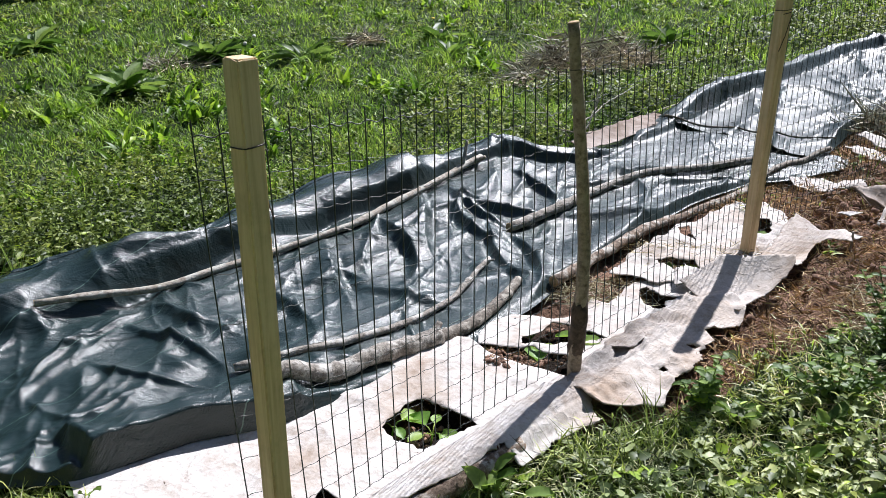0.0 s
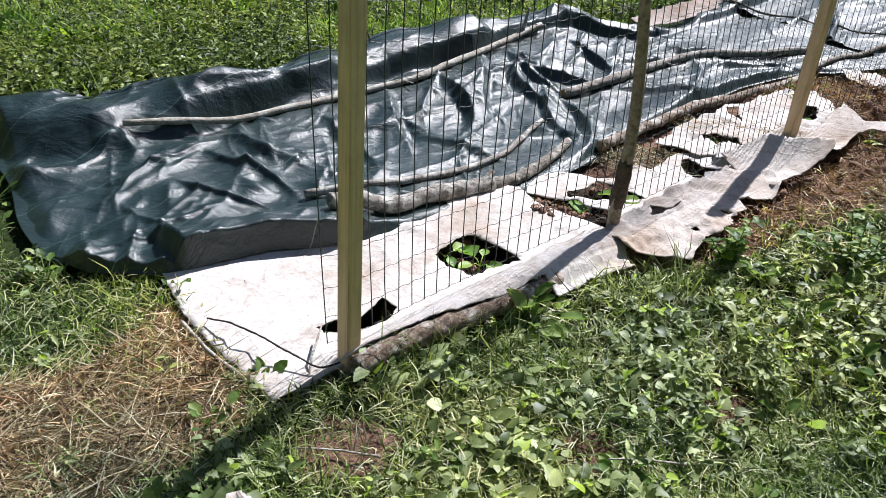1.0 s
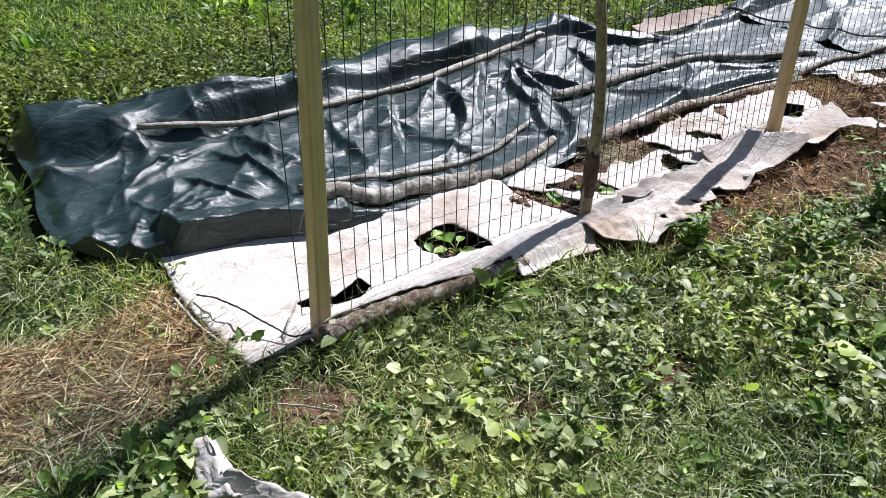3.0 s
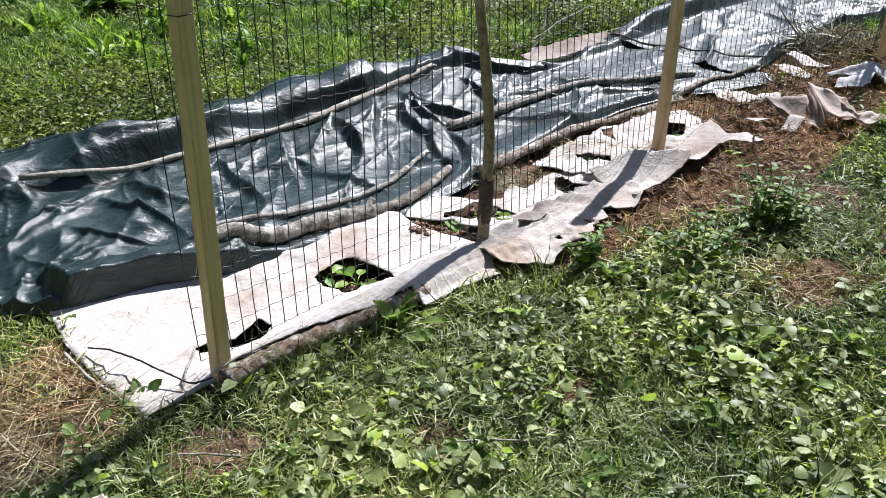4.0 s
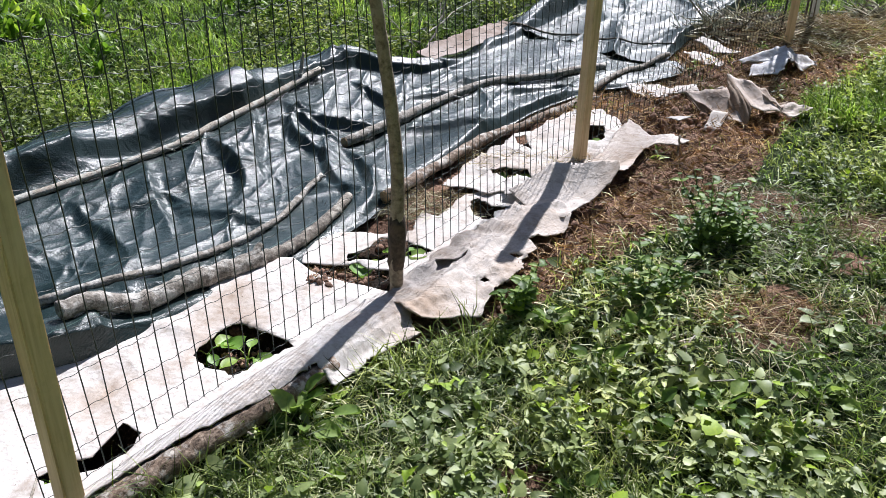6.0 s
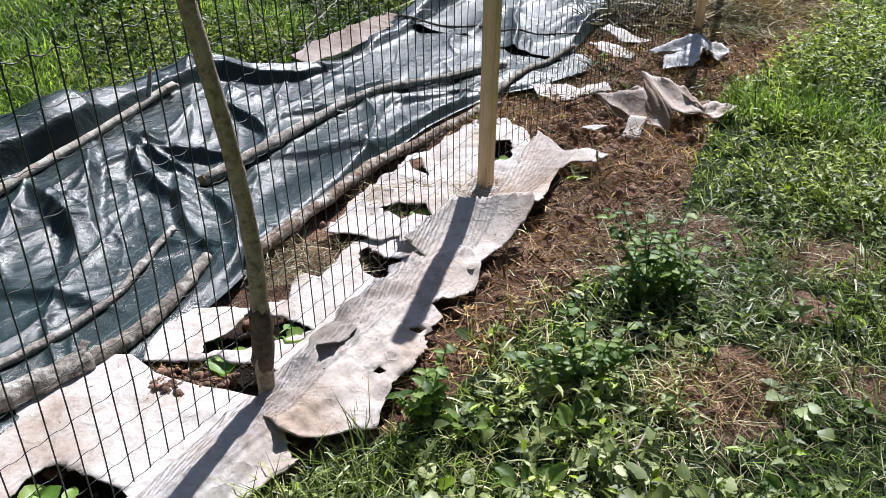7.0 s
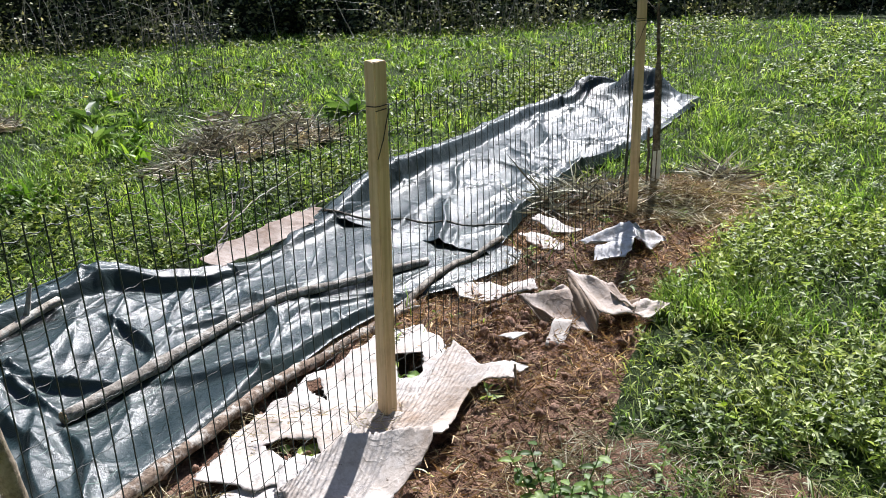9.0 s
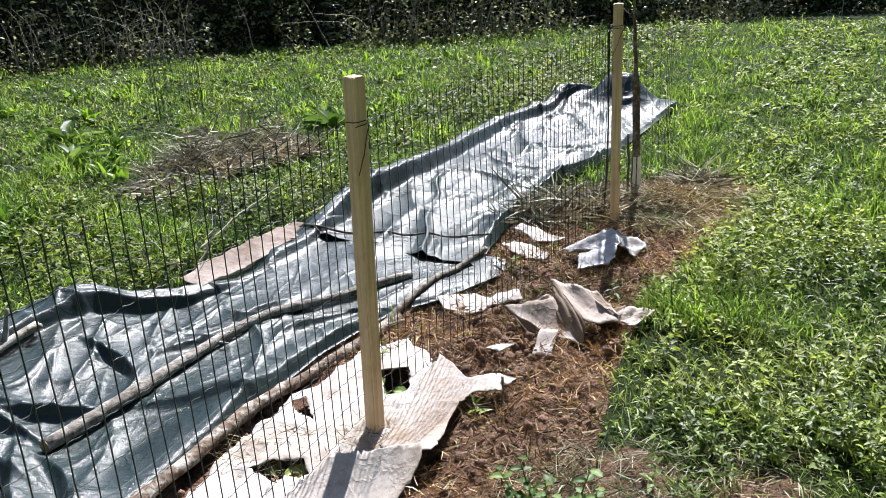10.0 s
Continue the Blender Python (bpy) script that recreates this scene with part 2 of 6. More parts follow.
TIMBER = timber_material()


def bark_material(name, dark, mid, light, lichen=(0.5, 0.5, 0.45)):
    m, n, l, b = material(name)
    vec = coords(n)
    a = noise_tex(n, l, 55, 6, 0.7, vec)
    r = ramp(n, [(0.3, dark), (0.5, mid), (0.72, light)])
    l.new(a.outputs[0], r.inputs[0])
    p = noise_tex(n, l, 19, 6, 0.7, vec)
    pr = ramp(n, [(0.49, (0, 0, 0)), (0.60, (0.8, 0.8, 0.8))])
    l.new(p.outputs[0], pr.inputs[0])
    c = mix_rgb(n, l, pr.outputs[0], r.outputs[0], lichen)
    l.new(c, b.inputs["Base Color"])
    b.inputs["Roughness"].default_value = 0.85
    rough = noise_tex(n, l, 30, 4, 0.7, vec, 0.8)
    bb = bump(n, l, rough.outputs[0], b, 0.6, 0.012)
    bump(n, l, a.outputs[0], b, 0.7, 0.004, bb)
    return m


BARK = bark_material("grey_bark", (0.05, 0.042, 0.035), (0.165, 0.14, 0.115), (0.34, 0.30, 0.25), (0.45, 0.42, 0.36))
BARK_PALE = bark_material("pale_grey_bark", (0.05, 0.042, 0.036), (0.22, 0.195, 0.165), (0.46, 0.42, 0.37), (0.58, 0.56, 0.52))
BARK_DARK = bark_material("dark_bark", (0.035, 0.025, 0.02), (0.09, 0.068, 0.05), (0.19, 0.15, 0.11), (0.30, 0.26, 0.20))
BARK_BROWN = bark_material("brown_bark", (0.04, 0.027, 0.019), (0.17, 0.118, 0.082), (0.38, 0.295, 0.22), (0.60, 0.57, 0.52))
SLEEVE_BARK = bark_material("flaking_dark_bark", (0.02, 0.014, 0.010), (0.065, 0.045, 0.032), (0.15, 0.11, 0.08), (0.11, 0.075, 0.05))
STAKE_BARK = bark_material("stake_bark", (0.09, 0.066, 0.045), (0.26, 0.205, 0.145), (0.44, 0.365, 0.275), (0.36, 0.30, 0.23))
TWIG = bark_material("dead_twig", (0.16, 0.13, 0.10), (0.32, 0.28, 0.23), (0.50, 0.46, 0.40))
CUT_WOOD = bark_material("cut_wood", (0.28, 0.15, 0.07), (0.45, 0.30, 0.16), (0.55, 0.42, 0.27), (0.30, 0.22, 0.15))


def plain_material(name, colour, roughness, metal=0.0, vary=0.25):
    m, n, l, b = material(name)
    t = noise_tex(n, l, 40, 4, 0.6, coords(n))
    r = ramp(n, [(0.3, tuple(x * (1 - vary) for x in colour)), (0.7, tuple(min(1, x * (1 + vary)) for x in colour))])
    l.new(t.outputs[0], r.inputs[0])
    l.new(r.outputs[0], b.inputs["Base Color"])
    b.inputs["Roughness"].default_value, b.inputs["Metallic"].default_value = roughness, metal
    return m


WIRE = plain_material("green_coated_wire", (0.010, 0.020, 0.016), 0.45)
BARE_WIRE = plain_material("rusty_tie_wire", (0.05, 0.04, 0.035), 0.5, 0.5)
TAG_WHITE = plain_material("white_plastic", (0.75, 0.75, 0.73), 0.5, 0.0, 0.06)
BUD = plain_material("pale_seed_head", (0.65, 0.63, 0.58), 0.9)
YELLOW = plain_material("yellow_petals", (0.75, 0.55, 0.03), 0.6)
# Green of the added sky screen, kept dark so reflections stay dim.
FAR_GREEN = plain_material("sky_screen_green", (0.045, 0.065, 0.028), 0.95, 0.0, 0.5)
# Near-black, standing in for the shade deep inside the hedge.
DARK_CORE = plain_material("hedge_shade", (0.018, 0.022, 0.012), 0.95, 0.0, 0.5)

# ---- mesh helpers ----
E_DIR, N_DIR, ORIGIN = (0.7071, 0.7071), (-0.7071, 0.7071), (-0.43, 1.586)


def along(u, v):
    """Bed coordinates: u along the row of posts from the first post, v away behind it."""
    return (ORIGIN[0] + u * E_DIR[0] + v * N_DIR[0], ORIGIN[1] + u * E_DIR[1] + v * N_DIR[1])


def fast_mesh(name, verts, tris, mat, smooth=False):
    me = bpy.data.meshes.new(name)
    verts, tris = np.asarray(verts, dtype=np.float32), np.asarray(tris, dtype=np.int32)
    me.vertices.add(len(verts))
    me.vertices.foreach_set("co", verts.ravel())
    me.loops.add(tris.size)
    me.loops.foreach_set("vertex_index", tris.ravel())
    me.polygons.add(len(tris))
    me.polygons.foreach_set("loop_start", np.arange(0, tris.size, 3, dtype=np.int32))
    me.update(calc_edges=True)
    if smooth:
        me.polygons.foreach_set("use_smooth", np.ones(len(tris), dtype=bool))
    me.materials.append(mat)
    return me


def part(name, data, mat, parent, label=""):
    """Links a bmesh or a mesh as one object under a thing or part."""
    if isinstance(data, bmesh.types.BMesh):
        me = bpy.data.meshes.new(name)
        data.to_mesh(me)
        data.free()
        me.materials.append(mat)
    else:
        me = data
    ob = new(name, me)
    ob.parent = parent
    if label:
        ob["label"] = label
    return ob


def thing(name, label, category, group="", at=(0, 0, 0), kind=""):
    ob = new(name)
    ob.empty_display_size = 0.05
    ob.location = at
    return tagged(ob, label, category, group, kind)


def tube_arrays(points, radii, seg=8, rough=0.0, seed=0, cap=True):
    rng = np.random.default_rng(seed)
    pts = np.asarray(points, float)
    n = len(pts)
    tan = np.gradient(pts, axis=0)
    tan /= np.linalg.norm(tan, axis=1)[:, None] + 1e-9
    ref = np.array([0.31, 0.17, 0.93]) if abs(tan[0][2]) < 0.8 else np.array([1.0, 0.2, 0.1])
    a = np.cross(tan, ref)
    a /= np.linalg.norm(a, axis=1)[:, None]
    b = np.cross(tan, a)
    th = np.arange(seg) * 2 * np.pi / seg
    rad = np.asarray(radii, float)[:, None] * (1 + rough * rng.normal(0, 1, (n, seg)))
    ring = pts[:, None] + rad[..., None] * (np.cos(th)[None, :, None] * a[:, None] + np.sin(th)[None, :, None] * b[:, None])
    v = ring.reshape(-1, 3)
    i, j = np.meshgrid(np.arange(n - 1), np.arange(seg), indexing="ij")
    p, q = (i * seg + j).ravel(), (i * seg + (j + 1) % seg).ravel()
    t = np.concatenate([np.stack([p, q, q + seg], 1), np.stack([p, q + seg, p + seg], 1)])
    if cap:
        v = np.concatenate([v, pts[:1], pts[-1:]])
        k = np.arange(seg)
        c0, c1 = n * seg, n * seg + 1
        t = np.concatenate([t, np.stack([np.full(seg, c0), (k + 1) % seg, k], 1),
                            np.stack([np.full(seg, c1), (n - 1) * seg + k, (n - 1) * seg + (k + 1) % seg], 1)])
    return v, t


def tube(name, points, radii, mat, seg=8, rough=0.0, seed=0):
    v, t = tube_arrays(points, radii, seg, rough, seed)
    return fast_mesh(name, v, t, mat, True)


def wander(points, steps, amount, seed):
    """A line through the points in many steps with a natural wobble."""
    rng = np.random.default_rng(seed)
    pts = np.asarray(points, float)
    d = np.concatenate([[0], np.cumsum(np.linalg.norm(np.diff(pts, axis=0), axis=1))])
    s = np.linspace(0, d[-1], steps)
    out = np.stack([np.interp(s, d, pts[:, k]) for k in range(3)], 1)
    for _ in range(2):
        out[1:-1] = (out[:-2] + 2 * out[1:-1] + out[2:]) / 4
    w = np.cumsum(rng.normal(0, 1, (steps, 3)), axis=0)
    w -= np.linspace(0, 1, steps)[:, None] * w[-1]
    return out + amount * w * np.array([1, 1, 0.35])


def inside(poly, x, y):
    poly = np.asarray(poly, float)
    x, y = np.asarray(x, float), np.asarray(y, float)
    hit = np.zeros(x.shape, bool)
    j = len(poly) - 1
    for i in range(len(poly)):
        xi, yi, xj, yj = *poly[i], *poly[j]
        cross = (yi > y) != (yj > y)
        with np.errstate(divide="ignore", invalid="ignore"):
            hit ^= cross & (x < (xj - xi) * (y - yi) / (yj - yi + 1e-12) + xi)
        j = i
    return hit


def wave_noise(x, y, freq, seed, octaves=4):
    """Smooth repeatless noise from turned sine waves, about -1 to 1."""
    rng = np.random.default_rng(seed)
    x, y = np.asarray(x, float), np.asarray(y, float)
    out, amp, tot = 0.0, 1.0, 0.0
    for o in range(octaves):
        for _ in range(3):
            a, ph = rng.uniform(0, 2 * np.pi), rng.uniform(0, 6.28)
            k = freq * 2 ** o * rng.uniform(0.7, 1.3)
            out = out + amp * np.sin(k * (x * np.cos(a) + y * np.sin(a)) + ph + 1.3 * np.sin(k * 0.6 * (x * np.sin(a) - y * np.cos(a)) + 2 * ph))
        tot += amp * 1.7
        amp *= 0.55
    return out / tot


# ---- plan of the bed ----
SOIL_RUN = [(0.55, 2.2), (0.78, 2.27), (1.05, 2.48), (1.5, 2.76), (1.8, 2.8), (2.0, 3.1), (2.32, 3.5), (2.85, 4.05), (3.6, 4.5),
            (4.35, 5.15), (4.2, 5.75), (3.7, 5.75), (3.2, 5.75), (2.6, 5.6), (2.0, 5.0), (1.2, 4.2), (0.2, 3.2), (-0.3, 2.2)]
STRAW_PATCH = [(-0.98, 1.86), (-0.85, 1.72), (-0.66, 1.50), (-0.60, 1.40), (-0.72, 1.25), (-0.85, 1.12), (-0.95, 0.95), (-1.40, 0.90), (-1.60, 1.15), (-1.35, 1.42), (-1.08, 1.55), (-1.02, 1.72)]
CARD_FIELD = [(-1.06, 2.03), (-0.56, 1.45), (-0.1, 1.83), (0.45, 2.2), (0.7, 2.35), (1.0, 2.7), (1.3, 3.0), (1.65, 3.4), (1.6, 3.9), (1.0, 3.9), (0.2, 3.1), (-0.7, 2.5)]
TARP_FIELD = [along(u, v) for u, v in ((-0.45, 1.15), (-0.3, 0.85), (0.4, 0.62), (1.3, 0.4), (2.5, 0.5), (3.4, 0.42), (4.0, 0.18), (4.6, 0.36), (6.2, 0.27),
                                       (8.85, 0.14), (8.6, 1.15), (7.3, 1.5), (5.2, 1.6), (4.1, 1.66), (3.35, 1.6), (2.97, 1.92), (2.0, 1.66), (0.5, 1.88), (-0.3, 2.3))]
BARE_SPOTS = [(1.52, 2.12, 0.13), (1.64, 2.2, 0.09), (2.25, 2.62, 0.13), (1.95, 2.02, 0.10), (0.62, 1.55, 0.09), (0.25, 1.35, 0.08), (1.95, 2.85, 0.16), (-0.35, 1.3, 0.12), (2.0, 2.4, 0.08)]
HOLES = {
    "a": [(-0.51, 1.76), (-0.46, 1.81), (-0.39, 1.82), (-0.335, 1.93), (-0.28, 1.88), (-0.31, 1.815), (-0.37, 1.77), (-0.48, 1.735)],
    "b": [(-0.19, 2.21), (-0.12, 2.33), (-0.06, 2.36), (0.06, 2.26), (0.10, 2.21), (-0.06, 2.09), (-0.15, 2.14)],
    "c": [(0.28, 2.66), (0.29, 2.71), (0.35, 2.73), (0.42, 2.83), (0.51, 2.80), (0.59, 2.68), (0.48, 2.68), (0.38, 2.645)],
    "d": [(0.79, 3.06), (0.785, 3.0), (0.785, 2.94), (0.82, 2.885), (0.85, 2.89), (0.865, 2.95), (0.93, 2.97), (0.865, 3.01), (0.83, 3.10)],
    "e": [(0.92, 3.33), (0.97, 3.24), (1.03, 3.20), (1.09, 3.23), (1.09, 3.31), (1.00, 3.34)],
    "f": [(1.47, 3.77), (1.58, 3.75), (1.53, 3.60), (1.43, 3.57)],
    "g": [(1.12, 3.68), (1.17, 3.67), (1.17, 3.55), (1.13, 3.58)],
}


def soil_at(x, y):
    s = 0.95 * inside(SOIL_RUN, x, y) + 0.9 * inside(STRAW_PATCH, x, y)
    for cx, cy, r in BARE_SPOTS:
        s = np.maximum(s, 0.95 * np.clip(1.6 - np.hypot(x - cx, y - cy) / r, 0, 1))
    return np.clip(np.maximum(s, inside(CARD_FIELD, x, y)), 0, 1)


# Mask of the planting holes, for damp soil and shade painted into the ground.
def damp_shade_at(x, y):
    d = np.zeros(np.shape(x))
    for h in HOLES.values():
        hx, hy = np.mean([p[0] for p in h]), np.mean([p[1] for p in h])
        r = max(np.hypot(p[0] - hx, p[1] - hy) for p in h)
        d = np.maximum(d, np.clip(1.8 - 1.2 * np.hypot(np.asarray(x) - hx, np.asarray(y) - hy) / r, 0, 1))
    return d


def ground_z(x, y):
    x, y = np.asarray(x, float), np.asarray(y, float)
    near = np.clip(1 - np.hypot(x - 1, y - 3) / 14, 0, 1)
    z = 0.012 * wave_noise(x, y, 2.2, 3) * near - 0.006
    s = soil_at(x, y)
    lumps = 0.026 * wave_noise(x, y, 13, 8, 3) + 0.008 * wave_noise(x, y, 60, 9, 2)
    bed = inside(CARD_FIELD, x, y) | inside(TARP_FIELD, x, y)
    z = z + np.where(bed, -0.02, lumps * s)
    z = z + 0.09 * np.exp(-((x - 3.7) ** 2 / 0.16 + (y - 5.1) ** 2 / 0.10)) + 0.05 * np.exp(-((x - 3.0) ** 2 + (y - 5.35) ** 2) / 0.12)
    z = z + 0.05 * np.exp(-((x - 2.0) ** 2 + (y - 3.9) ** 2) / 0.05)
    return z - 0.03 * damp_shade_at(x, y)


# ---- ground ----
def axis_steps(lo, hi, fine, far):
    mid = np.arange(lo, hi, fine)
    out, s, v = [], fine, hi
    while v < far:
        out.append(v)
        s *= 1.25
        v += s
    left, s, v = [], fine, lo
    while v > -far:
        s *= 1.25
        v -= s
        left.append(v)
    return np.concatenate([left[::-1], mid, out])


def build_ground():
    xs, ys = axis_steps(-2.4, 4.8, 0.028, 900), axis_steps(0.5, 6.4, 0.028, 900)
    X, Y = np.meshgrid(xs, ys, indexing="ij")
    Z = ground_z(X, Y)
    v = np.stack([X, Y, Z], -1).reshape(-1, 3)
    n, m = X.shape
    i, j = np.meshgrid(np.arange(n - 1), np.arange(m - 1), indexing="ij")
    p = (i * m + j).ravel()
    t = np.concatenate([np.stack([p, p + m, p + m + 1], 1), np.stack([p, p + m + 1, p + 1], 1)])
    me = fast_mesh("ground", v, t, SOIL_GROUND, True)
    for key, f in (("soil", soil_at), ("damp_shade", damp_shade_at)):
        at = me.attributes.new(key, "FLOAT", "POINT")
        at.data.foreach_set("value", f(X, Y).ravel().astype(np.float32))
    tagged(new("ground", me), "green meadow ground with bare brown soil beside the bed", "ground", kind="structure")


build_ground()

# ---- tarpaulins ----
NEAR_RIBS = [((-0.40, 1.08), (-0.22, 2.30)), ((-0.32, 0.87), (-0.02, 2.15)), ((-0.11, 0.71), (0.15, 2.02)), ((0.19, 0.62), (0.46, 1.92)),
             ((0.43, 0.50), (0.80, 1.90)), ((0.77, 0.425), (1.20, 1.88)), ((1.23, 0.38), (1.61, 1.89)), ((1.71, 0.43), (2.04, 1.85)),
             ((2.07, 0.46), (2.45, 1.80)), ((2.52, 0.50), (2.92, 1.74)), ((3.07, 0.48), (3.22, 1.47)), ((3.42, 0.41), (3.50, 1.41)),
             ((3.60, 0.28), (3.75, 1.40)), ((3.97, 0.14), (4.07, 1.40)), ((4.18, 0.18), (4.50, 1.42))]
FAR_RIBS = [((4.05, 0.30), (4.20, 1.44)), ((4.63, 0.36), (5.00, 1.52)), ((5.20, 0.36), (5.60, 1.48)), ((5.77, 0.33), (6.10, 1.50)),
            ((6.22, 0.24), (6.70, 1.55)), ((7.20, 0.20), (7.60, 1.52)), ((8.10, 0.15), (8.50, 1.28)), ((8.85, 0.10), (9.10, 0.80))]


def folds(u, v, spans, count, seed, high, widths=(0.012, 0.022), lengths=(0.08, 0.3), lean=(0.35, 0.7)):
    """Straight and bowed creases strewn over a sheet."""
    rng = np.random.default_rng(seed)
    z = np.zeros(u.shape)
    for _ in range(count):
        cu, cv = rng.uniform(*spans[0]), rng.uniform(*spans[1])
        a = rng.normal(*lean)
        ln, w, h = rng.uniform(*lengths), rng.uniform(*widths), high * rng.uniform(0.25, 1.0)
        du, dv = u - cu, v - cv
        p = du * np.cos(a) + dv * np.sin(a)
        q = -du * np.sin(a) + dv * np.cos(a) + rng.normal(0, 0.5) * p * p + 0.02 * np.sin(p * 9 + cu * 9)
        side = np.where(q > 0, w, w * rng.uniform(0.35, 1.0))
        z += h * np.exp(-np.sqrt((q / side) ** 2 + 0.08) + 0.28) * np.exp(-(p / ln) ** 4)
    return z


def ridges(u, v, freq, seed, sharp=2.0):
    """A net of sharp creases, drawn out along the sheet."""
    wu, wv = 0.10 * wave_noise(u, v, 3.1, seed + 1, 2), 0.10 * wave_noise(u, v, 3.7, seed + 2, 2)
    n = wave_noise(0.62 * (u + wu) + 0.35 * v, 1.15 * (v + wv) - 0.30 * u, freq, seed, 2)
    return (1 - np.clip(np.abs(n) * 1.6, 0, 1)) ** sharp


def sheet_surface(ribs, count_s, count_w, height):
    r = np.array(ribs)
    d = np.concatenate([[0], np.cumsum(np.linalg.norm(np.diff(r.mean(1), axis=0), axis=1))])
    s = np.linspace(0, d[-1], count_s)
    F = np.stack([np.interp(s, d, r[:, 0, k]) for k in (0, 1)], 1)
    B = np.stack([np.interp(s, d, r[:, 1, k]) for k in (0, 1)], 1)
    for arr in (F, B):
        for _ in range(12):
            arr[1:-1] = (arr[:-2] + 2 * arr[1:-1] + arr[2:]) / 4
    w = np.linspace(0, 1, count_w)
    UV = F[:, None] * (1 - w)[None, :, None] + B[:, None] * w[None, :, None]
    u, v = UV[..., 0], UV[..., 1]
    u = u + 0.012 * np.sin(9 * v + 3 * u)
    v = v + 0.015 * wave_noise(u, v, 5, 12, 3) * np.exp(-np.minimum(w, 1 - w) / 0.1)[None, :]
    W = np.broadcast_to(w[None, :], u.shape)
    z = height(u, v, W)
    x, y = ORIGIN[0] + u * E_DIR[0] + v * N_DIR[0], ORIGIN[1] + u * E_DIR[1] + v * N_DIR[1]
    return np.stack([x, y, z], -1), np.stack([u, v], -1)


def smooth01(x, a, b):
    t = np.clip((x - a) / (b - a), 0, 1)
    return t * t * (3 - 2 * t)


# large drapes of the near sheet: from, to (along and across the bed), width, height
DRAPES = [(2.14, 1.40, 2.20, 1.03, 0.050, 0.045), (2.10, 1.30, 2.03, 1.01, 0.035, 0.035), (2.62, 1.34, 2.49, 1.04, 0.035, 0.040), (2.36, 0.86, 2.62, 0.56, 0.060, 0.034),
          (1.96, 0.92, 1.76, 0.52, 0.040, 0.034), (1.99, 1.07, 1.66, 0.60, 0.035, 0.028), (2.16, 1.36, 1.86, 0.86, 0.060, 0.046), (1.66, 1.42, 1.34, 0.92, 0.060, 0.042),
          (2.06, 1.50, 1.58, 0.95, 0.040, 0.036), (1.21, 1.02, 1.30, 0.68, 0.050, 0.026), (2.90, 0.70, 3.34, 0.58, 0.035, 0.026),
          (2.66, 1.10, 3.10, 1.02, 0.045, 0.030), (1.30, 1.40, 1.05, 0.95, 0.050, 0.034), (0.95, 1.35, 0.80, 0.85, 0.050, 0.030), (2.95, 1.12, 3.40, 0.92, 0.050, 0.030)]


def drape(u, v):
    """Rounded folds, steeper on the side towards the path."""
    z = np.zeros(np.shape(u))
    for k, (u0, v0, u1, v1, w, h) in enumerate(DRAPES):
        ln = math.hypot(u1 - u0, v1 - v0)
        a, b = (u1 - u0) / ln, (v1 - v0) / ln
        p = (u - u0) * a + (v - v0) * b
        bend = 0.9 * math.sin(2.3 * k + 1)
        q = -(u - u0) * b + (v - v0) * a + 0.022 * np.sin(p * 9 + k) + bend * p * (ln - p)
        near = math.copysign(1, u0 * b - (v0 + 1.1) * a)
        env = smooth01(p, -0.12, 0.5 * ln) * (1 - smooth01(p, 0.5 * ln, ln + 0.14))
        side = np.where(q * near > 0, 0.45 * w, 1.6 * w) * (0.45 + 0.55 * env)
        z = z + h * env * np.exp(-(np.abs(q) / side) ** 1.4) - 0.3 * h * env * np.exp(-((q * near - 0.9 * w) / (0.5 * w)) ** 2)
    return z


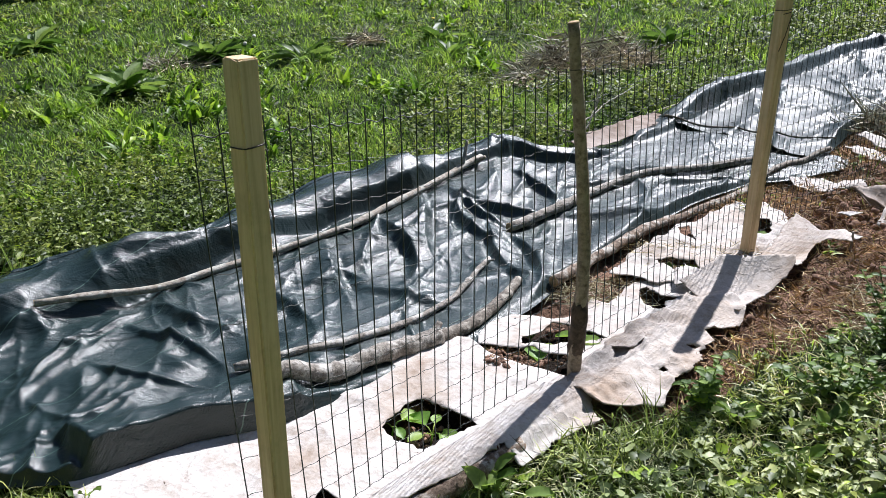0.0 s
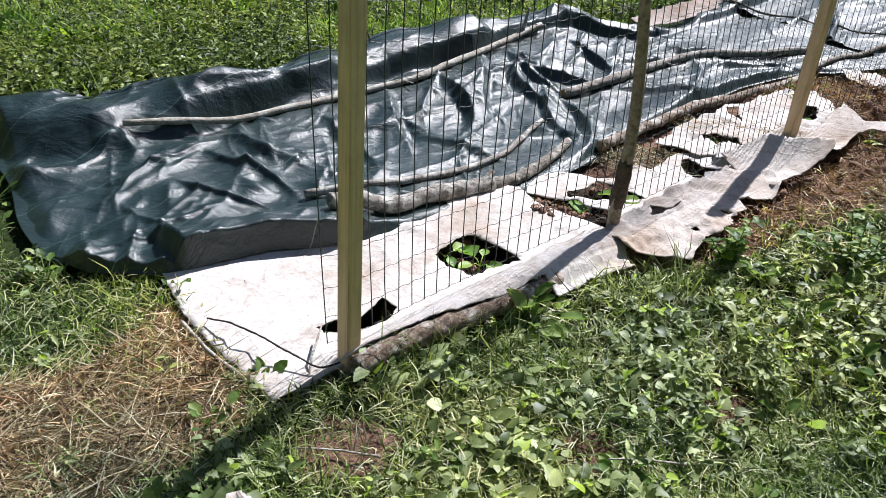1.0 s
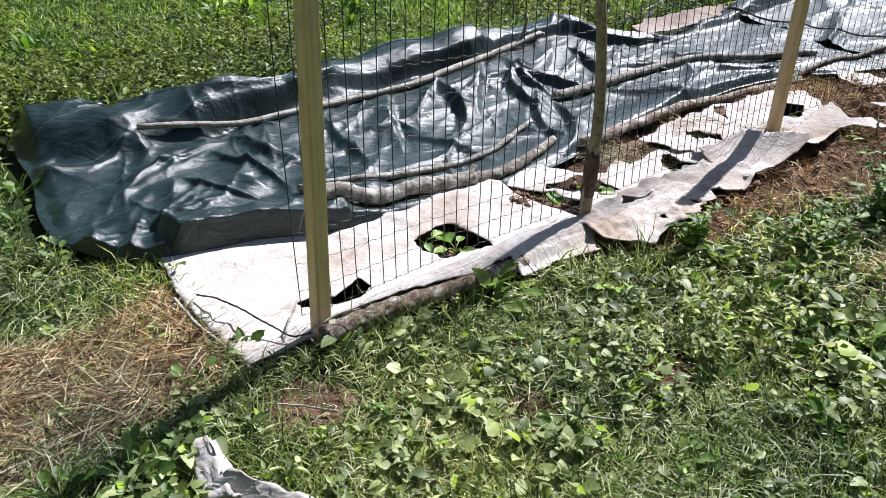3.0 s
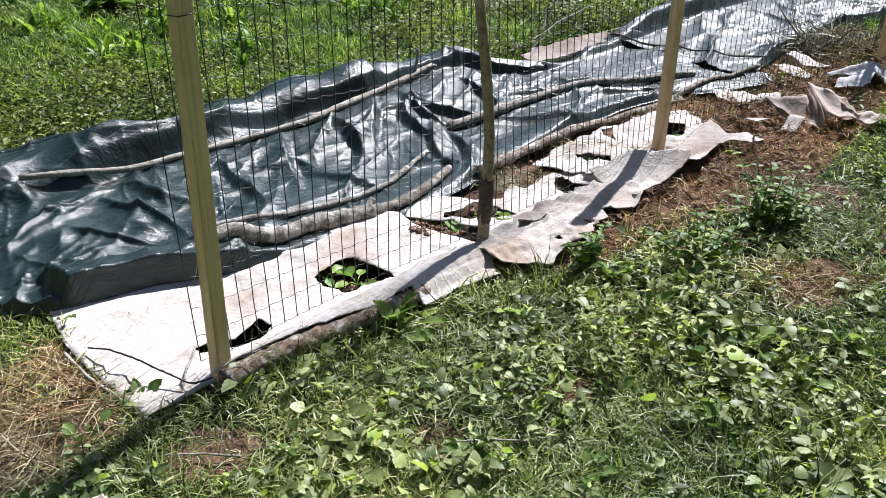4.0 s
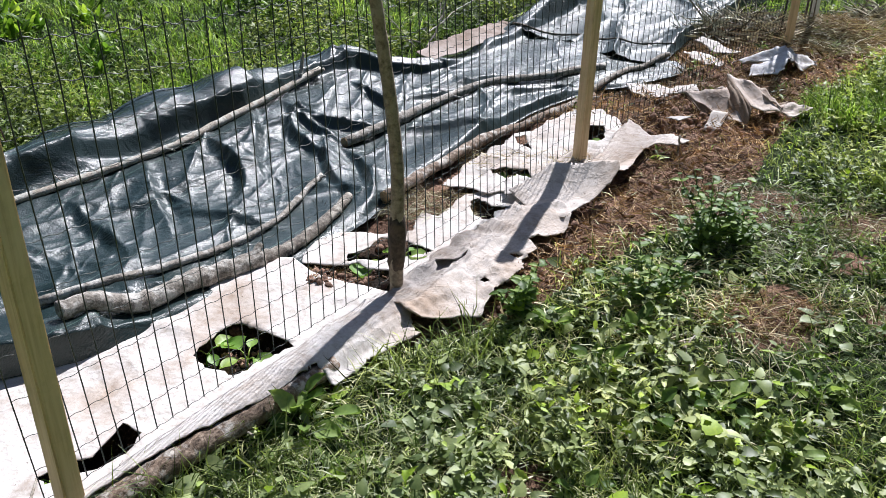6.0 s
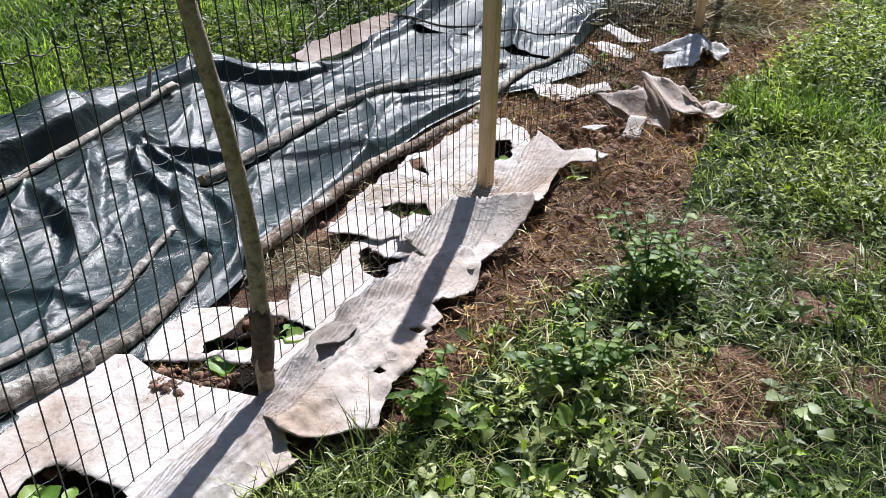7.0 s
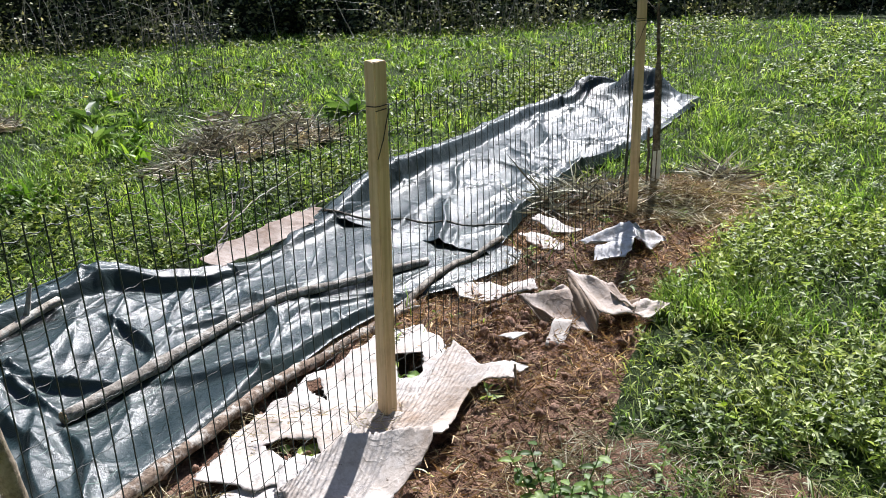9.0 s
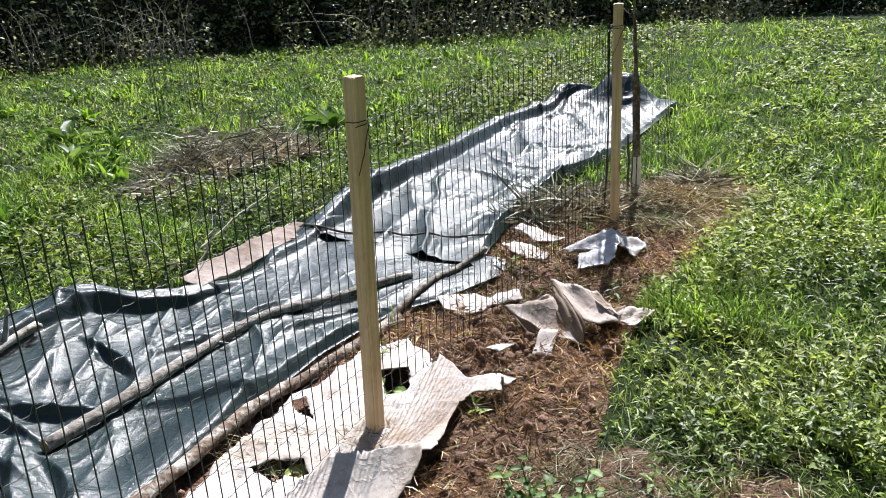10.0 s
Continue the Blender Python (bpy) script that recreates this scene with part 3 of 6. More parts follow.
def near_height(u, v, w):
    start = np.interp(u, [0, 0.8, 1.5, 2.0, 2.6, 3.2, 3.6], [0.76, 0.79, 0.83, 0.80, 0.87, 0.86, 0.9]) + 0.015 * wave_noise(u, v * 0, 4, 29, 2)
    end = 1 - smooth01(u, 0.45, 1.05)
    slope = smooth01(w, start - 0.06, start + 0.02)
    # heaped folds at the open end, long fine pulls over the middle
    heaped = folds(u, v, ((-0.4, 1.0), (0.6, 2.1)), 95, 21, 0.030, (0.014, 0.042), (0.07, 0.26), (0.75, 0.9)) + 0.016 * np.abs(wave_noise(u, v, 13, 37, 2))
    pulls = folds(u, v, ((0.4, 3.4), (0.42, 1.7)), 44, 23, 0.019, (0.012, 0.034), (0.12, 0.5), (0.22, 0.38))
    cross = folds(u, v, ((0.6, 3.6), (0.45, 1.6)), 26, 22, 0.020, (0.014, 0.03), (0.06, 0.22), (-0.9, 0.5))
    rough = 0.35 + 0.65 * smooth01(wave_noise(u, v, 3.3, 26, 2), -0.3, 0.4)
    sharp = folds(u, v, ((-0.4, 4.2), (0.45, 2.2)), 90, 31, 0.0075, (0.006, 0.011), (0.05, 0.26), (0.35, 0.7))
    crinkle = rough * (0.0042 * ridges(u, v, 13, 25, 3.0) + 0.0009 * ridges(u, v, 34, 27, 2.5))
    z = 0.026 + 0.018 * wave_noise(u, v, 3.6, 5, 2) + 0.007 * wave_noise(0.7 * u, v, 11, 6, 2) + (1 - 0.55 * slope) * (end * heaped + (1 - 0.7 * end) * (pulls + cross)) + (1 - 0.4 * slope) * (crinkle + sharp)
    z = z + (1 - end) * drape(u, v)
    # the turned-up rear of the sheet, lumpy and pulled about
    z = z + slope * (0.032 * wave_noise(u, v, 8, 30, 2) + folds(u, v, ((-0.4, 3.0), (1.3, 2.3)), 34, 24, 0.030, (0.022, 0.055), (0.08, 0.30), (0.55, 0.6)))
    lip = np.interp(u, [-0.4, 0.1, 0.5, 1.0, 1.5, 1.75, 2.1, 2.2, 2.5, 2.85, 3.1, 3.5, 4.3], [0.11, 0.16, 0.18, 0.18, 0.18, 0.235, 0.245, 0.165, 0.16, 0.165, 0.12, 0.03, 0.04]) * (1 + 0.10 * wave_noise(u, v * 0, 5, 28, 2))
    back = np.interp(u, [0.5, 1.0, 2.7, 3.2], [0, 0.07, 0.08, 0])
    lip = np.maximum(lip - back, 0.02)
    z = z + back * smooth01(w, start - 0.42, start)
    z = z + lip * (0.85 * smooth01(w, start - np.interp(u, [-0.2, 0.35, 0.7], [0.12, 0.06, 0.015]), np.minimum(start + np.interp(u, [-0.2, 0.35, 0.7], [0.06, 0.035, 0.022]), 0.95)) + 0.15 * smooth01(w, start, 0.985)) * (1 - 0.42 * smooth01(w, np.minimum(start + 0.065, 0.94), 1.0))
    z = z - 0.02 * np.exp(-((w - start) / 0.06) ** 2) * (lip > 0.06)
    # stiff hem standing up at the open end, kinked in the middle, then a low front edge
    hem = np.interp(u, [-0.10, -0.06, 0.22, 0.42, 0.66], [0, 0.085, 0.105, 0.07, 0.0]) + 0.034 * np.exp(-((u - 2.45) / 0.85) ** 4)
    z = z + hem * (1 - smooth01(w, 0.05, 0.20))
    # pleat in front of the second stick
    p = (u - 2.15) * 0.55 - (v - 1.10) * 0.83
    q = (u - 2.15) * 0.83 + (v - 1.10) * 0.55
    z = z + 0.05 * np.exp(-np.abs(q) / 0.03) * np.exp(-(p / 0.22) ** 4)
    z = z * (0.16 + 0.84 * smooth01(w, 0.0, np.interp(u, [0.5, 0.9], [0.016, 0.045])))
    z = z * (0.15 + 0.85 * smooth01(u + 0.40 - 0.1475 * (v - 1.08), 0.0, 0.09))
    return np.maximum(z, 0.012)


def far_height(u, v, w):
    z = 0.035 + 0.014 * wave_noise(u, v, 3.5, 15, 2) + 0.012 * ridges(u, v, 5.0, 35, 3.0) + folds(u, v, ((4.1, 9.0), (0.2, 1.5)), 34, 33, 0.046, (0.02, 0.06), (0.15, 0.6)) + folds(u, v, ((4.1, 9.0), (0.2, 1.5)), 120, 34, 0.012, (0.01, 0.022), (0.08, 0.4), lean=(0.3, 0.7))
    z = z + 0.13 * smooth01(w, 0.84, 0.90) * (1 - 0.5 * smooth01(w, 0.95, 1.0)) * np.interp(u, [4.2, 4.7, 6, 9], [0.3, 1.1, 0.8, 0.5])
    z = z + 0.06 * np.exp(-((w - 0.03) / 0.06) ** 2) * np.interp(u, [4.3, 4.8, 5.8, 6.2, 6.6], [0, 1, 1, 0.6, 0])
    z = z + 0.27 * np.exp(-((u - 8.6) / 0.24) ** 2) * np.exp(-((w - 0.62) / 0.35) ** 2) * (1 + 0.35 * np.sin(9 * v + 4 * u))
    z = z * (0.3 + 0.7 * smooth01(w, 0.0, 0.03))
    return np.maximum(z, 0.014)


SURFACES = []


def tarpaulin(ribs, cs, cw, height, mat, label, lift=0.0):
    P, UV = sheet_surface(ribs, cs, cw, height)
    P[..., 2] += lift
    n, m = P.shape[:2]
    i, j = np.meshgrid(np.arange(n - 1), np.arange(m - 1), indexing="ij")
    p = (i * m + j).ravel()
    t = np.concatenate([np.stack([p, p + m, p + m + 1], 1), np.stack([p, p + m + 1, p + 1], 1)])
    me = fast_mesh("tarpaulin_sheet", P.reshape(-1, 3), t, mat, True)
    uvl = me.uv_layers.new(name="UVMap")
    uvl.data.foreach_set("uv", UV.reshape(-1, 2)[t.ravel()].astype(np.float32).ravel())
    ob = thing("tarpaulin", label, "tarpaulin", "tarpaulins over the bed")
    sheet = part("sheet", me, mat, ob)
    so = sheet.modifiers.new("thickness", "SOLIDIFY")
    so.thickness, so.offset = 0.002, -1
    # doubled hems along both edges
    for cols, out in ((slice(0, 4), -0.003), (slice(m - 4, m), 0.003)):
        Q = P[:, cols] + np.array([N_DIR[0] * out, N_DIR[1] * out, 0.0035])
        k = Q.shape[1]
        i, j = np.meshgrid(np.arange(n - 1), np.arange(k - 1), indexing="ij")
        p = (i * k + j).ravel()
        ht = np.concatenate([np.stack([p, p + k, p + k + 1], 1), np.stack([p, p + k + 1, p + 1], 1)])
        hem_me = fast_mesh("hem", Q.reshape(-1, 3), ht, mat, True)
        hl = hem_me.uv_layers.new(name="UVMap")
        hl.data.foreach_set("uv", UV[:, cols].reshape(-1, 2)[ht.ravel()].astype(np.float32).ravel())
        part("hem", hem_me, mat, ob)
    SURFACES.append(P.reshape(-1, 3))
    return ob


tarpaulin(FAR_RIBS, 420, 100, far_height, TARP_WORN, "shiny grey-green woven tarpaulin lying flat over weeds")
tarpaulin(NEAR_RIBS, 720, 230, near_height, TARP, "wrinkled dark green tarpaulin weighed down with branches", 0.004)
ALL_TARP = np.concatenate(SURFACES)


def tarp_z(x, y, r=0.03):
    d = (ALL_TARP[:, 0] - x) ** 2 + (ALL_TARP[:, 1] - y) ** 2
    near = ALL_TARP[d < r * r]
    return float(near[:, 2].max()) if len(near) else float(ground_z(x, y))


# ---- cardboard ----
def densify(poly, step, rng, jitter):
    out = []
    for k, p in enumerate(poly):
        q = poly[(k + 1) % len(poly)]
        n = max(1, int(math.dist(p, q) / step))
        for i in range(n):
            f = i / n
            j = jitter if i else 0
            out.append((p[0] + (q[0] - p[0]) * f + rng.normal(0, j), p[1] + (q[1] - p[1]) * f + rng.normal(0, j)))
    return out


def card_sheet(name, outline, holes, height, mat, label, category, step=0.018, thick=0.004, seed=0, group="cardboard mulch sheets", smooth=True, ragged=0.0):
    from mathutils.geometry import delaunay_2d_cdt
    rng = np.random.default_rng(seed)
    if ragged:
        o = np.array(densify(outline, 0.042, rng, 0))
        mid = o.mean(0)
        away = (o - mid) / np.linalg.norm(o - mid, axis=1)[:, None]
        outline = [tuple(p) for p in o + away * (ragged * rng.normal(0, 0.9, len(o)))[:, None] + rng.normal(0, ragged * 0.35, o.shape)]
    loops = [densify(outline, step, rng, 0.0035)] + [densify(h, step, rng, 0.004) for h in holes]
    pts, edges = [], []
    for lp in loops:
        o = len(pts)
        pts += lp
        edges += [(o + i, o + (i + 1) % len(lp)) for i in range(len(lp))]
    edge_pts = np.array(pts)
    lo, hi = edge_pts.min(0), edge_pts.max(0)
    gx, gy = np.meshgrid(np.arange(lo[0], hi[0], step), np.arange(lo[1], hi[1], step), indexing="ij")
    g = np.stack([gx.ravel(), gy.ravel()], 1) + rng.uniform(-0.3, 0.3, (gx.size, 2)) * step
    keep = inside(outline, g[:, 0], g[:, 1])
    for h in holes:
        keep &= ~inside(h, g[:, 0], g[:, 1])
    g = g[keep]
    dmin = np.array([((edge_pts - p) ** 2).sum(1).min() for p in g]) if len(g) else np.zeros(0)
    g = g[dmin > (0.55 * step) ** 2]
    allp = [Vector(p) for p in pts] + [Vector(p) for p in g]
    vs, _, fs, *_ = delaunay_2d_cdt(allp, edges, [], 0, 1e-6)
    xy = np.array([(p.x, p.y) for p in vs])
    tri = np.array([f[:3] for f in fs])
    c = xy[tri].mean(1)
    ok = inside(outline, c[:, 0], c[:, 1])
    for h in holes:
        ok &= ~inside(h, c[:, 0], c[:, 1])
    z = height(xy[:, 0], xy[:, 1])
    for h in holes:
        hp = np.array(densify(h, 0.01, rng, 0))
        dh = np.sqrt(((xy[:, None] - hp[None]) ** 2).sum(-1)).min(1)
        z = z + 0.006 * np.exp(-(dh / 0.012) ** 2) * (0.6 + wave_noise(xy[:, 0], xy[:, 1], 30, seed + 5, 2))
    me = fast_mesh(name, np.column_stack([xy, z]), tri[ok], mat, smooth)
    ob = tagged(new(name, me), label, category, group)
    so = ob.modifiers.new("thickness", "SOLIDIFY")
    so.thickness, so.offset = thick, -1
    return ob


def bed_uv(x, y):
    px, py = x - ORIGIN[0], y - ORIGIN[1]
    return px * E_DIR[0] + py * E_DIR[1], px * N_DIR[0] + py * N_DIR[1]


def creases(x, y, count, seed, high, span):
    """Short straight dents and ridges in stiff board."""
    g = np.random.default_rng(seed)
    z = np.zeros(np.shape(x))
    for _ in range(count):
        cx, cy = g.uniform(*span[0]), g.uniform(*span[1])
        a, ln, w = g.uniform(0, 3.14), g.uniform(0.04, 0.16), g.uniform(0.006, 0.02)
        p = (x - cx) * math.cos(a) + (y - cy) * math.sin(a)
        q = -(x - cx) * math.sin(a) + (y - cy) * math.cos(a)
        z = z + high * g.uniform(-0.7, 1.0) * np.exp(-np.abs(q) / w) * np.exp(-(p / ln) ** 4)
    return z


def wrinkled(base, amount, freq, seed):
    def f(x, y):
        a = wave_noise(x, y, freq, seed)
        z = base + amount * a + 0.5 * amount * np.abs(wave_noise(x, y, freq * 2.3, seed + 1, 2))
        return z + creases(x, y, 14, seed + 2, amount, ((np.min(x), np.max(x)), (np.min(y), np.max(y))))
    return f


def main_sheet(x, y):
    u, v = bed_uv(x, y)
    z = 0.020 + 0.008 * wave_noise(x, y, 5, 41) + 0.005 * np.abs(wave_noise(x, y, 14, 42, 2))
    z = z + 0.014 * np.exp(-((v - 0.42) / 0.10) ** 2) * smooth01(u, 0.2, 0.8) + creases(x, y, 80, 43, 0.013, ((-1.05, 0.4), (1.45, 2.75)))
    z = z + 0.012 * np.exp(-np.abs(v - 0.12 - 0.5 * (u + 0.3)) / 0.02) * (u < 0)
    return np.maximum(z, 0.012)


def roll_sheet(x, y):
    u, v = bed_uv(x, y)
    r = 0.066 * np.sqrt(np.clip(1 - ((v + 0.055) / 0.085) ** 2, 0.02, 1))
    return 0.018 + r * np.interp(u, [0, 0.1, 0.9, 1.25], [0.75, 1, 1, 0.3]) + 0.004 * wave_noise(x, y, 22, 44) + creases(x, y, 30, 45, 0.008, ((-0.4, 0.47), (1.55, 2.4)))


def torn_sheet(x, y):
    u, v = bed_uv(x, y)
    z = 0.040 + 0.007 * wave_noise(x, y, 7, 46) + 0.006 * np.abs(wave_noise(x, y, 20, 47, 2))
    z = z + creases(x, y, 110, 48, 0.016, ((0.4, 1.15), (2.2, 2.95))) + 0.010 * ridges(x, y, 22, 49, 2.0)
    return np.maximum(z + 0.020 * np.exp(-((v + 0.12) / 0.06) ** 2), 0.022)


def lifted_sheet(x, y):
    u, v = bed_uv(x, y)
    rise = np.clip((u - 1.98) / 0.30, 0, 1.1) ** 2.2
    curl = 1.4 * (v + 0.14) ** 2
    return 0.040 + 0.085 * rise + curl + 0.005 * wave_noise(x, y, 14, 50) + creases(x, y, 22, 51, 0.008, ((0.9, 1.45), (2.8, 3.25)))


def panel_sheet(x, y):
    u, v = bed_uv(x, y)
    return 0.048 + 0.03 * np.clip((2.62 - u) / 0.25, 0, 1) ** 2 + 0.012 * np.exp(-((v + 0.22) / 0.05) ** 2) + 0.005 * wave_noise(x, y, 12, 55) + creases(x, y, 26, 56, 0.010, ((1.3, 1.85), (3.1, 3.8)))


def mid_sheet(x, y):
    return np.maximum(0.026 + 0.010 * wave_noise(x, y, 8, 52) + 0.006 * np.abs(wave_noise(x, y, 22, 53, 2)) + creases(x, y, 80, 54, 0.020, ((0.8, 1.8), (3.2, 3.9))), 0.014)


card_sheet("cardboard_sheet", [(-1.06, 2.03), (-0.90, 1.78), (-0.72, 1.60), (-0.56, 1.45), (-0.48, 1.52), (-0.38, 1.64), (-0.10, 1.93), (0.22, 2.24), (0.42, 2.44), (0.33, 2.50),
                              (0.26, 2.54), (0.16, 2.62), (0.10, 2.70), (0.0, 2.74), (-0.30, 2.60), (-0.65, 2.36), (-0.85, 2.24)],
           [HOLES["a"], HOLES["b"]], main_sheet, CARD, "pale weathered cardboard sheet with planting holes cut in it", "cardboard", seed=1)
card_sheet("cardboard_flap", [(-0.405, 1.575), (-0.22, 1.745), (-0.02, 1.875), (0.17, 2.035), (0.21, 1.985), (0.32, 2.10), (0.47, 2.195), (0.45, 2.28), (0.40, 2.42), (0.28, 2.335), (0.08, 2.14), (-0.13, 1.945), (-0.37, 1.69)],
           [], roll_sheet, CARD, "long cardboard flap folded over a log along the bed edge", "cardboard", 0.012, seed=2, ragged=0.005)
card_sheet("cardboard_sheet", [(0.40, 2.41), (0.44, 2.27), (0.53, 2.235), (0.63, 2.25), (0.66, 2.23), (0.71, 2.32), (0.82, 2.46), (0.945, 2.605), (0.925, 2.68), (1.04, 2.71), (1.115, 2.78), (1.16, 2.90),
                               (1.08, 2.95), (1.0, 2.98), (0.93, 2.93), (0.86, 2.865), (0.72, 2.76), (0.60, 2.67), (0.53, 2.56), (0.46, 2.50)],
           [[(0.58, 2.57), (0.565, 2.485), (0.61, 2.495), (0.635, 2.54), (0.70, 2.605), (0.64, 2.575)], [(0.835, 2.575), (0.86, 2.585), (0.885, 2.57), (0.86, 2.555)], [(0.70, 2.43), (0.72, 2.44), (0.735, 2.425), (0.715, 2.42)]], torn_sheet, CARD_STAINED, "torn and crumpled cardboard strip with ragged edges", "cardboard", 0.012, seed=3, ragged=0.009)
card_sheet("cardboard_sheet", [(0.13, 2.68), (0.15, 2.75), (0.18, 2.84), (0.27, 2.90), (0.37, 2.88), (0.43, 2.86), (0.53, 2.88), (0.57, 2.95), (0.59, 3.02), (0.64, 2.95), (0.71, 3.03), (0.75, 3.09), (0.80, 3.15), (0.88, 3.16),
                              (0.98, 3.12), (1.04, 3.03), (0.98, 2.90), (0.72, 2.58), (0.58, 2.53), (0.48, 2.50), (0.43, 2.56), (0.36, 2.615), (0.23, 2.66)],
           [HOLES["c"], HOLES["d"]], wrinkled(0.022, 0.008, 9, 60), CARD, "cardboard piece with torn holes round the seedlings", "cardboard", 0.014, seed=4, ragged=0.010)
card_sheet("cardboard_sheet", [(0.72, 3.25), (0.80, 3.16), (0.92, 3.10), (1.05, 3.14), (1.20, 3.22), (1.36, 3.24), (1.46, 3.36), (1.60, 3.60), (1.69, 3.79), (1.65, 3.99), (1.52, 4.02), (1.40, 3.91), (1.27, 3.81), (1.14, 3.73), (1.06, 3.64), (0.92, 3.52), (0.82, 3.39)],
           [HOLES["e"], HOLES["f"], HOLES["g"]], mid_sheet, CARD, "pale cardboard sheet with planting holes beside a post", "cardboard", 0.014, seed=5, ragged=0.010)
card_sheet("cardboard_sheet", [(1.31, 3.22), (1.36, 3.15), (1.44, 3.12), (1.58, 3.31), (1.69, 3.43), (1.80, 3.41), (1.84, 3.49), (1.74, 3.56), (1.71, 3.77), (1.60, 3.64), (1.46, 3.43)],
           [], panel_sheet, CARD_STAINED, "ribbed cardboard panel folded out over the bed edge", "cardboard", 0.012, seed=13, ragged=0.006)
card_sheet("cardboard_flap", [(1.06, 3.12), (1.14, 3.155), (1.25, 3.13), (1.33, 3.09), (1.40, 3.05), (1.33, 2.97), (1.20, 2.88), (1.10, 2.82), (1.04, 2.87), (0.98, 2.94), (0.94, 3.01), (1.00, 3.06)],
           [], lifted_sheet, CARD_STAINED, "curled cardboard flap lifting off the bed", "cardboard", 0.011, seed=6, ragged=0.008)
card_sheet("cardboard_scrap", [(0.98, 3.02), (1.03, 3.10), (1.06, 3.16), (1.01, 3.20), (0.95, 3.14), (0.93, 3.05)], [], wrinkled(0.055, 0.012, 16, 68), CARD, "small upturned cardboard scrap beside a planting hole", "cardboard", 0.012, seed=14, ragged=0.008)
card_sheet("cardboard_scrap", [(1.90, 4.33), (1.89, 4.20), (1.98, 4.11), (2.10, 4.16), (2.22, 4.11), (2.27, 4.26), (2.10, 4.24), (2.04, 4.34)],
           [], wrinkled(0.035, 0.014, 14, 61), CARD, "flat torn cardboard scraps on brown mulch", "cardboard", 0.014, seed=7)
card_sheet("cardboard_scrap", [(2.57, 4.94), (2.63, 4.97), (2.72, 4.86), (2.79, 4.77), (2.70, 4.73), (2.62, 4.80)],
           [], lambda x, y: wrinkled(0.05, 0.010, 12, 62)(x, y) + 0.25 * np.clip(y - 4.80, 0, 0.2), CARD, "stiff pale cardboard strip propped on the mulch", "cardboard", 0.014, seed=8, ragged=0.006)
card_sheet("cardboard_scrap", [(2.47, 4.88), (2.55, 4.84), (2.60, 4.72), (2.63, 4.63), (2.56, 4.57), (2.49, 4.62), (2.46, 4.75)],
           [], wrinkled(0.03, 0.012, 12, 69), CARD, "flat cardboard piece tucked at the tarpaulin's edge", "cardboard", 0.014, seed=15, ragged=0.006)
card_sheet("cardboard_board", [along(3.28, 1.40), along(3.55, 1.36), along(3.95, 1.35), along(4.22, 1.33), along(4.34, 1.40), along(4.28, 1.49), along(4.05, 1.52), along(3.80, 1.50), along(3.48, 1.53), along(3.30, 1.50)],
           [], lambda x, y: 0.06 + 0.012 * wave_noise(x, y, 7, 63) + creases(x, y, 50, 64, 0.016, ((0.6, 2.2), (4.7, 6.0))) + 0.30 * np.clip(bed_uv(x, y)[1] - 1.38, 0, 1), BOARD, "weathered cardboard strip along the tarpaulin's far edge", "cardboard", 0.014, seed=9, ragged=0.015)
card_sheet("cardboard_scrap", [(1.80, 3.50), (1.86, 3.47), (1.90, 3.50), (1.86, 3.56)], [], wrinkled(0.035, 0.004, 20, 66), CARD, "small pale chip of cardboard on the soil", "cardboard", 0.012, seed=11)
card_sheet("cardboard_scrap", [(1.86, 3.69), (1.90, 3.64), (1.97, 3.66), (1.92, 3.70)], [], wrinkled(0.075, 0.004, 20, 67), CARD, "small pale chip of cardboard on the soil", "cardboard", 0.012, seed=12)


def panel(parent, corners, seed, mat, rough=0.008, n=9, thick=0.004, sag=0.0):
    """A buckled four-cornered piece of board, part of a crumpled thing."""
    g = np.random.default_rng(seed)
    c = np.array(corners) - np.array(parent.location)
    s, t = np.meshgrid(np.linspace(0, 1, n), np.linspace(0, 1, n), indexing="ij")
    P = ((1 - s) * (1 - t))[..., None] * c[0] + (s * (1 - t))[..., None] * c[1] + (s * t)[..., None] * c[2] + ((1 - s) * t)[..., None] * c[3]
    a, k = g.uniform(0, 3.14), g.uniform(1.3, 2.8)
    fold = np.abs(((s * math.cos(a) + t * math.sin(a)) * k + g.uniform(0, 1)) % 1 - 0.5) * 2
    P[..., 2] += rough * 2.4 * (fold - 0.5) + rough * g.normal(0, 0.20, s.shape) - sag * np.sin(np.pi * s) * np.sin(np.pi * t) * 1.5
    P[..., :2] += g.normal(0, rough * 0.25, (*s.shape, 2))
    P[..., 2] = np.maximum(P[..., 2], 0.012 - parent.location[2])
    i, j = np.meshgrid(np.arange(n - 1), np.arange(n - 1), indexing="ij")
    p = (i * n + j).ravel()
    tri = np.concatenate([np.stack([p, p + n, p + n + 1], 1), np.stack([p, p + n + 1, p + 1], 1)])
    ob = part("panel", fast_mesh("panel", P.reshape(-1, 3), tri, mat), mat, parent)
    so = ob.modifiers.new("thickness", "SOLIDIFY")
    so.thickness, so.offset = thick, 0
    return ob


